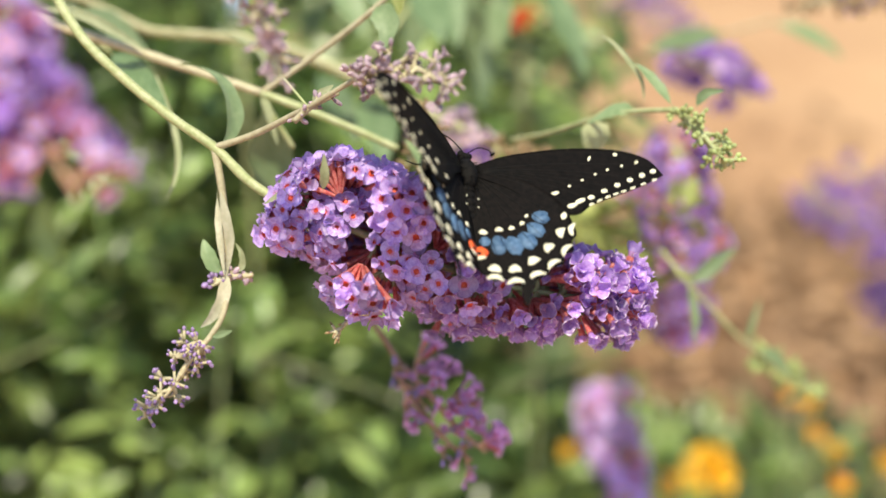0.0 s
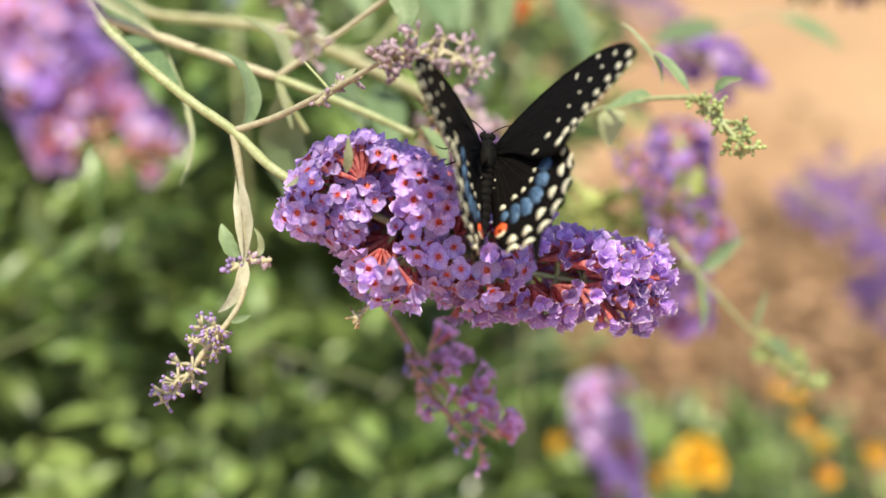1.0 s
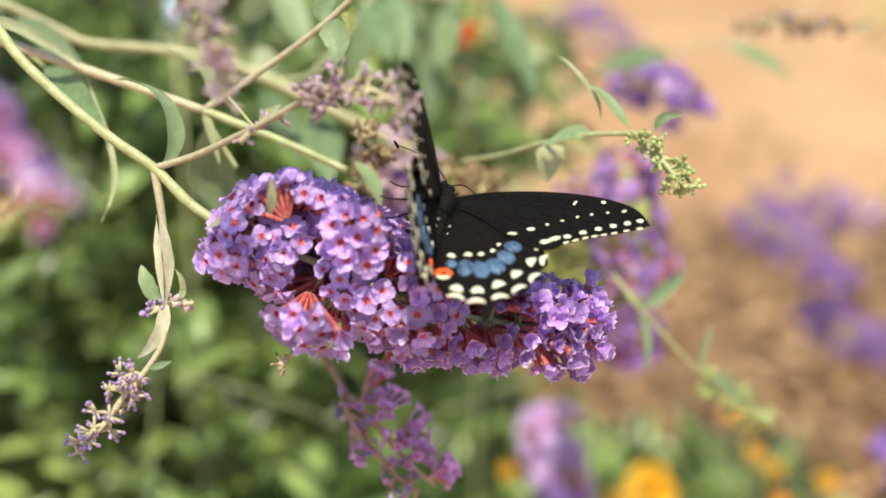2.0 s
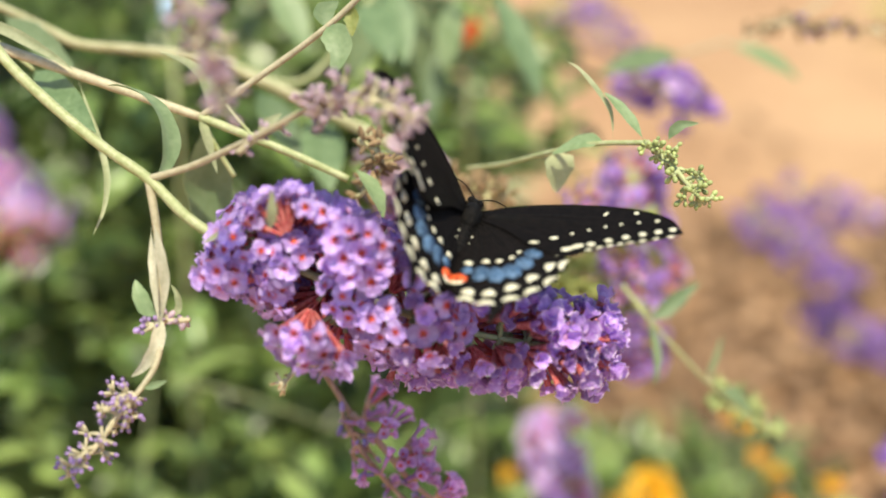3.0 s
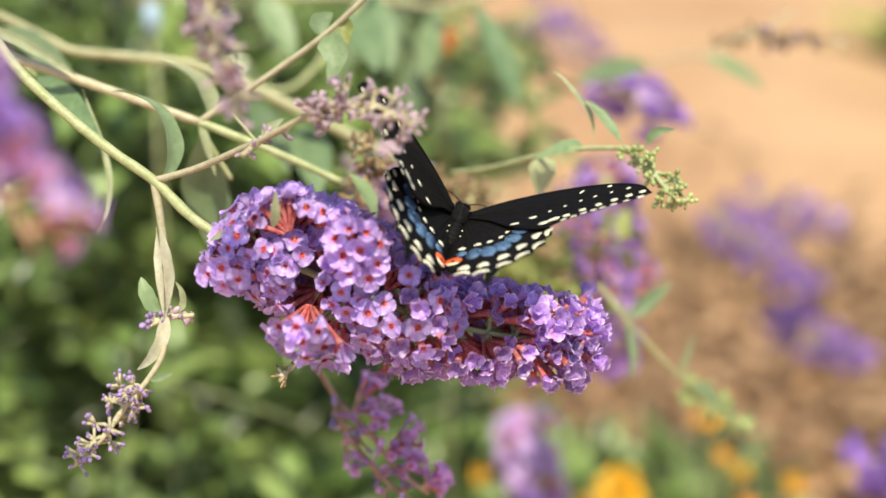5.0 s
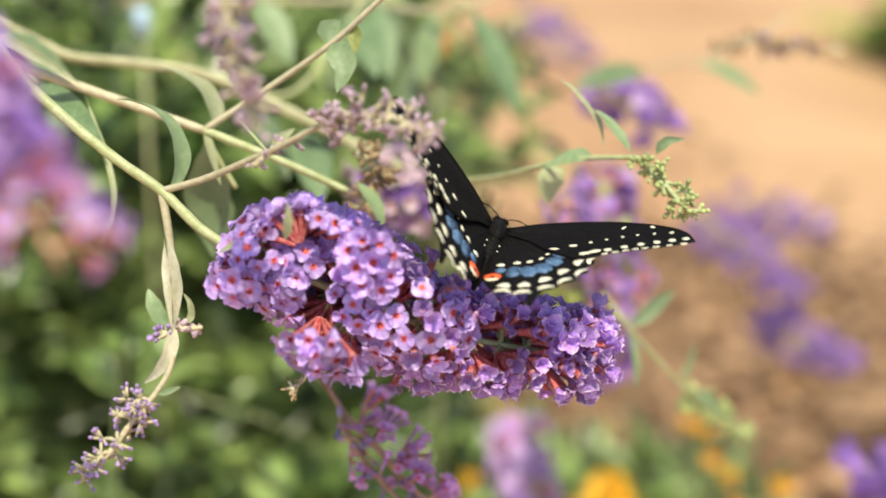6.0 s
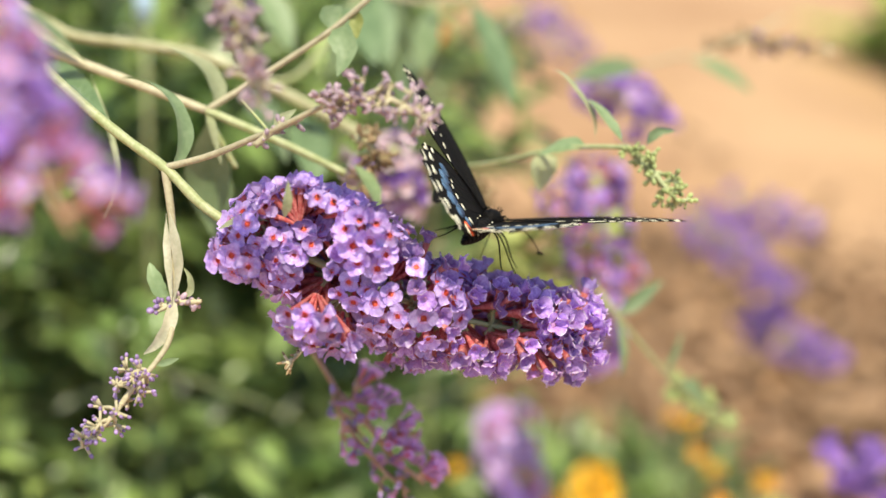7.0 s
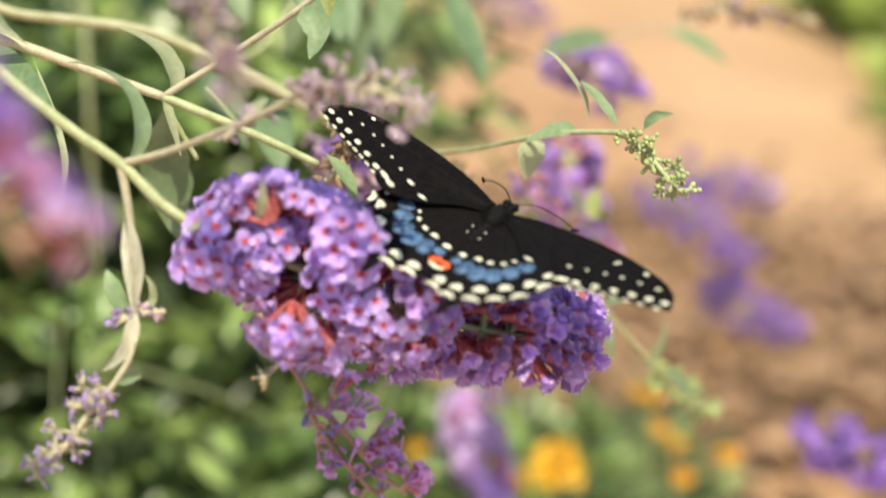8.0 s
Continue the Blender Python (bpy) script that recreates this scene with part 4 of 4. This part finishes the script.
for at, size, material, label in (
        ((0.1787, 0.6517, 0.2960), 0.042, YELLOW, "bright golden ruffled garden flower"),
        ((0.1493, 0.6480, 0.2878), 0.020, ORANGE, "small orange garden flower"),
        ((0.2314, 0.6721, 0.3418), 0.013, YELLOW, "small golden garden flower"),
        ((0.2443, 0.6706, 0.3384), 0.012, YELLOW, "small golden garden flower"),
        ((0.2492, 0.6621, 0.3195), 0.013, ORANGE, "small orange garden flower"),
        ((0.2616, 0.6575, 0.3091), 0.014, YELLOW, "small golden garden flower"),
        ((0.2654, 0.6486, 0.2892), 0.015, ORANGE, "small orange garden flower"),
        ((0.0844, 0.6575, 0.3091), 0.016, YELLOW, "small golden garden flower"),
        ((0.0644, 0.7725, 0.2723), 0.014, ORANGE, "small orange garden flower"),
        ((0.2982, 0.6545, 0.3022), 0.017, YELLOW, "small golden garden flower"),
        ((0.0418, 0.6200, 0.6057), 0.022, RED, "scarlet garden flower on a tall stem")):
    bedding_flower(label, at, (at[0] + 0.02, at[1] + 0.06, 0.0), size, material, int(at[0] * 1e4))


# ---- the butterfly ----
def sheet(lead, trail, n, m, thick, camber):
    """A thin wing between its leading and trailing edges, both from hinge to tip, with two faces and a rim."""
    bm = bmesh.new()
    a, b = glide([(x, y, 0) for x, y in lead], 10), glide([(x, y, 0) for x, y in trail], 10)
    pick = lambda line, s: line[int(s * (len(line) - 1))].lerp(line[min(int(s * (len(line) - 1)) + 1, len(line) - 1)], s * (len(line) - 1) % 1)
    sheets = []
    for sign in (1, -1):
        rows = []
        for i in range(n + 1):
            p, q = pick(a, i / n), pick(b, i / n)
            rows.append([bm.verts.new(arch(p.lerp(q, j / m) * 0.001, camber) + Vector((0, 0, sign * thick / 2))) for j in range(m + 1)])
        for r0, r1 in zip(rows, rows[1:]):
            for k in range(m):
                f = (r0[k], r1[k], r1[k + 1], r0[k + 1])
                bm.faces.new(f if sign < 0 else f[::-1])
        sheets.append(rows)
    top, low = sheets
    for i in range(n):
        for k in (0, m):
            bm.faces.new((top[i][k], low[i][k], low[i + 1][k], top[i + 1][k]))
    return bm


def arch(p, camber):
    """The wing's gentle bow out of its plane."""
    return Vector((p.x, p.y, p.z + camber * (p.x / 0.04) * (1 - p.x / 0.05)))


def mark(name, wing, side, x, y, long, wide, turn, camber, rng, material, crescent=0.0, lift=0.00012, label=""):
    """A patch of coloured scales through the wing, oval or bent to a crescent, proud of both faces. Sizes in millimetres."""
    bm = bmesh.new()
    c, s = math.cos(turn), math.sin(turn)
    rims, mids = [], []
    wobble = [rng.uniform(0.88, 1.12) for _ in range(14)]
    for sign in (1, -1):
        ring = []
        for k in range(14):
            a = 2 * math.pi * k / 14
            u, v = long / 2 * math.cos(a) * wobble[k], wide / 2 * math.sin(a) * wobble[k]
            v += crescent * (u / (long / 2)) ** 2 * wide
            ring.append(bm.verts.new(arch(Vector(((x + u * c - v * s) * 0.001, (y + u * s + v * c) * 0.001, 0)), camber) + Vector((0, 0, sign * lift))))
        rims.append(ring)
        mids.append(bm.verts.new(sum((r.co for r in ring), Vector()) / 14 + Vector((0, 0, sign * lift * 0.15))))
    for k in range(14):
        n = (k + 1) % 14
        bm.faces.new((rims[0][k], rims[0][n], mids[0]))
        bm.faces.new((rims[1][n], rims[1][k], mids[1]))
        bm.faces.new((rims[0][n], rims[0][k], rims[1][k], rims[1][n]))
    return part(name, mirrored(bm, side), material, wing, label)


FORE_LEAD = ((0, 1.3), (7, 4.8), (15, 7.2), (23, 8.9), (31, 9.7), (38, 9.4), (43.5, 7.4), (46.9, 2.9))
FORE_TRAIL = ((0, -1.5), (8, -4.8), (15, -9.6), (21.5, -12.0), (25.4, -11.6), (28.2, -8.9), (32.7, -6.2), (38.2, -3.1), (43.5, 0.2), (46.9, 2.9))
HIND_LEAD = ((0, 0.5), (8, -1.0), (16, -4.8), (21.5, -10.5), (23.4, -16), (24.0, -19), (22.6, -21), (23.0, -23.6), (20.8, -25), (20.4, -27.6), (17.8, -28.2), (16.6, -30.6), (14.2, -31.6), (13.0, -34.6), (11.9, -39.2))
HIND_TRAIL = ((0, -1.5), (-1.0, -8), (-1.2, -15), (-1.0, -21), (-0.6, -26), (1.0, -29.5), (2.6, -31.0), (4.5, -32.4), (6.5, -31.6), (8.6, -33.2), (10.2, -32.6), (10.5, -35.2), (10.9, -38.2), (11.9, -39.2))
SUBMARGIN = ((44.4, 3.8), (41.5, 2.1), (38.4, 0.3), (35.1, -1.7), (31.8, -3.9), (28.5, -6.2), (25.8, -7.6), (23.8, -9.2))
MIDDLE_ROW = ((40.4, 6.2), (36.6, 4.6), (33.0, 3.0), (29.9, 1.2), (26.6, -1.0), (23.4, -3.2), (19.9, -5.7), (16.0, -8.2))
RIM_CRESCENTS = ((22.7, -17.4), (20.9, -23.2), (17.8, -27.1), (13.9, -30.2), (9.2, -32.0), (4.7, -31.0))
INNER_CRESCENTS = ((20.1, -18.4), (17.1, -22.7), (13.4, -26.4), (9.1, -28.8), (4.7, -28.7))
BLUE_PATCHES = ((15.9, -13.9), (14.6, -17.7), (12.5, -20.8), (9.3, -22.3), (5.9, -22.4), (2.6, -21.2))
CREAM_ROW = ((12.6, -13.6), (11.4, -15.8), (8.9, -17.2), (6.0, -17.6), (2.3, -18.4))


def mirrored(bm, side):
    if side < 0:
        for v in bm.verts:
            v.co.x = -v.co.x
        bmesh.ops.reverse_faces(bm, faces=bm.faces[:])
    return bm


def along(points, s):
    line = glide([(x, y, 0) for x, y in points], 8)
    k = s * (len(line) - 1)
    i = min(int(k), len(line) - 2)
    return line[i].lerp(line[i + 1], k - i), (line[i + 1] - line[i]).normalized()


def vein(wing, side, x, y, camber, bend=0.0):
    line = [arch(Vector((q * x * 0.001, (q * y + bend * math.sin(math.pi * q)) * 0.001, 0.00003)), camber) for q in (0.05, 0.3, 0.6, 0.99)]
    part("vein", mirrored(tube(bmesh.new(), line, 0.0002, 0.0001, 5, 5), side), BODY, wing)


def forewing(side, thing):
    rng = random.Random(4)
    bow = 0.0016
    wing = part("right_forewing" if side > 0 else "left_forewing", mirrored(sheet(FORE_LEAD, FORE_TRAIL, 40, 12, 0.00014, bow), side), WING, thing, "black forewing with rows of cream spots")
    for k, (x, y) in enumerate(SUBMARGIN):
        mark("cream_spot", wing, side, x, y, 1.75 + (1.2 if k > 5 else 0.0), 1.3, 0.5, bow, rng, CREAM)
    for k, (x, y) in enumerate(MIDDLE_ROW):
        mark("cream_spot", wing, side, x, y, (1.3, 0.9, 0.9, 0.8, 0.8, 0.9, 2.0, 2.3)[k], (0.8, 0.6, 0.6, 0.6, 0.6, 0.7, 1.0, 0.8)[k], 0.9 - 0.1 * k, bow, rng, CREAM)
    for k in range(8):
        p, w = along(((45.6, 1.7), (38.2, -2.6), (32.7, -5.6), (27.2, -9.2)), (k + 0.4) / 8)
        mark("rim_spot", wing, side, p.x, p.y, 1.7, 0.55, math.atan2(w.y, w.x), bow, rng, CREAM)
    mark("cream_spot", wing, side, 28.7, 6.2, 1.9, 0.6, 1.25, bow, rng, CREAM)
    mark("cream_spot", wing, side, 35.2, 8.2, 1.2, 1.0, 0.3, bow, rng, CREAM)
    for x, y in ((44, 5.6), (45.2, 0.9), (41.6, -1.2), (38, -3.2), (34.4, -5.2), (30.6, -7.4), (26.6, -10.2)):
        vein(wing, side, x, y, bow, 1.0)
    return wing


def hindwing(side, thing):
    rng = random.Random(9)
    bow = 0.0010
    wing = part("right_hindwing" if side > 0 else "left_hindwing", mirrored(sheet(HIND_LEAD, HIND_TRAIL, 64, 12, 0.00014, bow), side), WING, thing, "black tailed hindwing with blue band, cream crescents and orange eyespot")
    for row, long, wide, bend, name in ((RIM_CRESCENTS, 4.0, 1.35, -0.6, "rim_crescent"), (INNER_CRESCENTS, 3.1, 2.0, -0.35, "cream_crescent")):
        for x, y in row:
            mark(name, wing, side, x, y, long, wide, math.atan2(-14 - y, 7 - x) - math.pi / 2, bow, rng, CREAM, bend)
    for k, (x, y) in enumerate(BLUE_PATCHES):
        mark("blue_patch", wing, side, x, y, (3.8, 3.8, 4.0, 4.0, 3.9, 2.6)[k], (4.2, 4.8, 5.4, 5.8, 5.4, 2.8)[k], math.atan2(-8 - y, 5 - x) - math.pi / 2, bow, rng, BLUE, lift=0.0001)
    for k, (x, y) in enumerate(CREAM_ROW):
        mark("cream_spot", wing, side, x, y, 1.1 + 0.28 * k, 0.8 + 0.16 * k, math.atan2(-8 - y, 5 - x) - math.pi / 2, bow, rng, CREAM, -0.2)
    mark("cream_spot", wing, side, 21.4, -13.6, 2.2, 1.4, 1.2, bow, rng, CREAM)
    mark("eyespot", wing, side, 1.3, -24.3, 3.9, 3.4, 0, bow, rng, ORANGE_SPOT, lift=0.00014, label="orange-red eyespot")
    mark("eyespot_rim", wing, side, 1.3, -25.9, 3.4, 0.9, 0, bow, rng, CREAM, 0.4, lift=0.00017)
    mark("eyespot_pupil", wing, side, 1.3, -24.6, 1.1, 1.0, 0, bow, rng, BODY, lift=0.0002)
    for x, y in ((23.0, -15.6), (22.6, -21), (20.6, -25.2), (17.6, -28.4), (10.2, -32.2), (6.4, -31.4), (2.4, -30.4)):
        vein(wing, side, x, y, bow)
    return wing


def butterfly():
    thing = tagged(new("butterfly"), "black swallowtail butterfly with cream and blue markings, feeding", "butterfly")
    rng = random.Random(2)
    bm = bmesh.new()
    ball(bm, (0, 0.0016, -0.0002), (0.0026, 0.0046, 0.0027), u=14, v=10)
    for _ in range(160):
        a, b = rng.uniform(0, 6.28), rng.uniform(-1, 1)
        d = Vector((math.cos(a) * math.sqrt(1 - b * b), b, math.sin(a) * math.sqrt(1 - b * b)))
        q = Vector((d.x * 0.0026, 0.0016 + d.y * 0.0046, d.z * 0.0027))
        tube(bm, [q, q + d * 0.0006, q + d * 0.0011 + Vector((0, -0.0005, 0))], 0.00009, 0.00003, 4, 1)
    part("thorax", bm, BODY, thing)
    bm = bmesh.new()
    ball(bm, (0, 0.0068, -0.0003), (0.0016, 0.0014, 0.0015), u=12, v=8)
    for s in (1, -1):
        ball(bm, (s * 0.0012, 0.0073, 0.0001), (0.0009, 0.0009, 0.0010), u=8, v=6)
    part("head", bm, BODY, thing)
    bm = bmesh.new()
    for k in range(11):
        s = k / 10
        ball(bm, (0, -0.0008 - 0.0195 * s, -0.0012 - 0.0034 * s), (0.0022 * math.sin(math.pi * (0.25 + 0.68 * s)) + 0.0003, 0.0016, 0.0021 * math.sin(math.pi * (0.25 + 0.68 * s)) + 0.0003), u=10, v=6)
    for k in range(6):
        for s in (1, -1):
            ball(bm, (s * 0.0017, -0.006 - 0.0021 * k, 0.0004 - 0.0005 * k), (0.0002, 0.0003, 0.0002), u=6, v=4, mat=1)
    part("abdomen", bm, [BODY, CREAM], thing, "slender black abdomen with rows of cream dots")
    for s in (1, -1):
        bm = tube(bmesh.new(), [(s * 0.0006, 0.0079, 0.0006), (s * 0.0045, 0.0112, 0.0006), (s * 0.0095, 0.0142, -0.0016), (s * 0.0128, 0.0162, -0.0040)], 0.00016, 0.00014, 6, 6)
        ball(bm, (s * 0.0133, 0.0165, -0.0044), (0.0004, 0.0013, 0.0004), Matrix.Rotation(-s * 0.8, 4, "Z"), 8, 6)
        part("antenna", bm, BODY, thing)
        for k, (y, out, drop) in enumerate(((0.0045, 0.0105, 0.0095), (0.002, 0.0120, 0.0100), (0.0, 0.0100, 0.0105))):
            part("leg", tube(bmesh.new(), [(s * 0.001, y, -0.0020), (s * 0.0045, y + 0.002 - 0.002 * k, -0.0035), (s * out * 0.8, y + 0.003 - 0.003 * k, -drop * 0.8), (s * out, y + 0.005 - 0.004 * k, -drop)], 0.0003, 0.00012, 6, 5), BODY, thing)
    part("proboscis", tube(bmesh.new(), [(0, 0.0078, -0.001), (0, 0.0096, -0.004), (0.0005, 0.0091, -0.0085), (0.001, 0.0081, -0.0120)], 0.0002, 0.00012, 6, 5), BODY, thing)
    wings = [hindwing(-1, thing), hindwing(1, thing), forewing(-1, thing), forewing(1, thing)]
    return thing, wings


swallowtail, (HIND_L, HIND_R, FORE_L, FORE_R) = butterfly()

# seconds; place; turn; flap of the left and right forewing, left and right hindwing; sweep of the left and right forewing, left and right hindwing
FLIGHT = [
    (0, 0.0060, 0.2614, 0.6519, 32.4, 25.5, 23.4, 30.5, 28.5, 26.7, 31.6, -16.8, -8.3, -0.8, -6.4),
    (0.5, 0.0063, 0.2579, 0.6515, 37.9, 25.0, 23.6, 21.1, 18.3, 17.9, 21.7, -19.6, -11.7, 1.0, -6.4),
    (0.8, 0.0060, 0.2581, 0.6508, 41.8, 23.4, 20.7, 23.7, 18.4, 21.0, 21.5, -21.9, -12.6, 1.0, -5.7),
    (1, 0.0050, 0.2626, 0.6524, 31.5, 13.0, 5.8, 54.6, 66.9, 57.6, 61.5, -22.8, -6.9, -1.6, 2.3),
    (1.1, 0.0086, 0.2631, 0.6508, 45.8, 27.4, 9.7, 55.6, 53.0, 50.3, 45.7, -20.6, -12.9, 1.5, 0.7),
    (1.2, 0.0105, 0.2632, 0.6490, 49.1, 28.1, 15.1, 52.1, 55.6, 44.3, 36.7, -14.9, -6.2, -1.0, -2.9),
    (1.3, 0.0097, 0.2659, 0.6506, 29.2, 37.9, 19.2, 46.8, 43.8, 45.4, 44.0, -14.6, -2.5, -2.3, -5.0),
    (1.5, 0.0089, 0.2665, 0.6491, 24.2, 38.1, 11.9, 44.6, 43.4, 44.9, 45.0, -20.8, -4.5, -3.7, -2.4),
    (1.7, 0.0095, 0.2670, 0.6489, 24.5, 38.9, 12.4, 40.9, 38.2, 39.8, 39.1, -22.5, -8.0, -2.2, -2.4),
    (2.8, 0.0163, 0.2685, 0.6492, 22.2, 27.0, -11.8, 41.8, 37.0, 32.6, 38.5, -20.4, -5.8, -6.6, -0.3),
    (3, 0.0159, 0.2721, 0.6473, 13.6, 28.3, -8.0, 38.6, 33.6, 29.1, 34.8, -24.0, -9.0, -5.7, -2.5),
    (3.2, 0.0159, 0.2741, 0.6470, 16.5, 29.0, -6.1, 39.0, 35.6, 33.6, 37.2, -20.9, -12.5, -4.7, -2.0),
    (3.5, 0.0159, 0.2758, 0.6462, -0.6, 23.5, -7.1, 42.1, 41.1, 40.8, 40.8, -29.2, -9.6, -1.4, -0.7),
    (4, 0.0160, 0.2758, 0.6460, -3.3, 20.1, -6.8, 35.0, 34.1, 32.2, 31.7, -32.1, -15.5, 0.4, -2.0),
    (4.5, 0.0160, 0.2752, 0.6450, -0.0, 21.1, -9.0, 41.0, 37.1, 37.5, 36.6, -33.9, -16.4, -1.4, -0.5),
    (4.7, 0.0158, 0.2758, 0.6459, 4.6, 17.9, -13.0, 42.8, 36.9, 31.7, 36.5, -33.2, -15.2, -5.9, -1.5),
    (5.8, 0.0200, 0.2765, 0.6452, 2.1, 23.7, -9.1, 36.2, 37.2, 35.2, 33.8, -15.6, -11.2, -1.3, -0.8),
    (6, 0.0224, 0.2764, 0.6448, 3.7, 22.6, -15.4, 35.0, 31.2, 32.5, 32.2, -27.9, -13.1, -1.6, -0.1),
    (6.5, 0.0225, 0.2793, 0.6454, 2.2, 23.4, -20.4, 35.3, 30.3, 26.2, 30.3, -31.4, -19.7, -7.0, -0.0),
    (6.8, 0.0209, 0.2772, 0.6471, -10.0, 20.9, -17.7, 23.4, 20.3, 26.5, 27.6, 2.5, 16.5, -6.5, -0.5),
    (7, 0.0226, 0.2760, 0.6446, -17.0, 17.4, -27.2, 29.7, 27.2, 30.5, 29.0, 7.4, 6.2, -6.7, -1.0),
    (7.3, 0.0237, 0.2735, 0.6449, -17.0, 16.8, -33.3, 29.0, 28.2, 28.8, 25.5, 3.5, -20.9, -7.9, 1.7),
    (7.4, 0.0236, 0.2730, 0.6457, -15.6, 16.8, -26.3, 25.7, 28.9, 23.8, 21.5, -27.2, -17.9, -0.2, -0.8),
    (7.5, 0.0216, 0.2696, 0.6445, 17.2, 23.1, -34.4, 77.5, 69.5, 39.8, 32.8, -17.6, -5.6, 0.8, -1.2),
    (7.6, 0.0226, 0.2689, 0.6458, 17.4, 21.5, -35.3, 55.2, 46.7, 38.1, 36.5, -17.4, -4.8, -1.0, -3.1),
    (7.7, 0.0232, 0.2705, 0.6495, 5.4, 7.9, -42.6, 5.7, 5.8, -1.5, 8.5, -16.0, -12.3, -5.4, -5.5),
    (7.8, 0.0234, 0.2692, 0.6471, 20.8, 11.0, -40.8, 10.2, 2.6, 0.0, 5.8, -15.3, -12.0, -5.7, -4.9),
    (8, 0.0246, 0.2713, 0.6455, 9.1, 11.3, -42.2, 12.5, 8.3, 7.0, 10.9, -17.4, -14.7, -6.1, -4.4),
]


def motions():
    walk(swallowtail, [(r[0], pose(*r[1:7])) for r in FLIGHT])
    walk(FORE_L, [(r[0], pose(-0.0015, 0.003, 0.0002, 0, r[7], 0) @ pose(0, 0, 0, 0, 0, -r[11])) for r in FLIGHT])
    walk(FORE_R, [(r[0], pose(0.0015, 0.003, 0.0002, 0, -r[8], 0) @ pose(0, 0, 0, 0, 0, r[12])) for r in FLIGHT])
    walk(HIND_L, [(r[0], pose(-0.0015, 0.003, -0.0003, 0, r[9], 0) @ pose(0, 0, 0, 0, 0, -r[13])) for r in FLIGHT])
    walk(HIND_R, [(r[0], pose(0.0015, 0.003, -0.0003, 0, -r[10], 0) @ pose(0, 0, 0, 0, 0, r[14])) for r in FLIGHT])


motions()
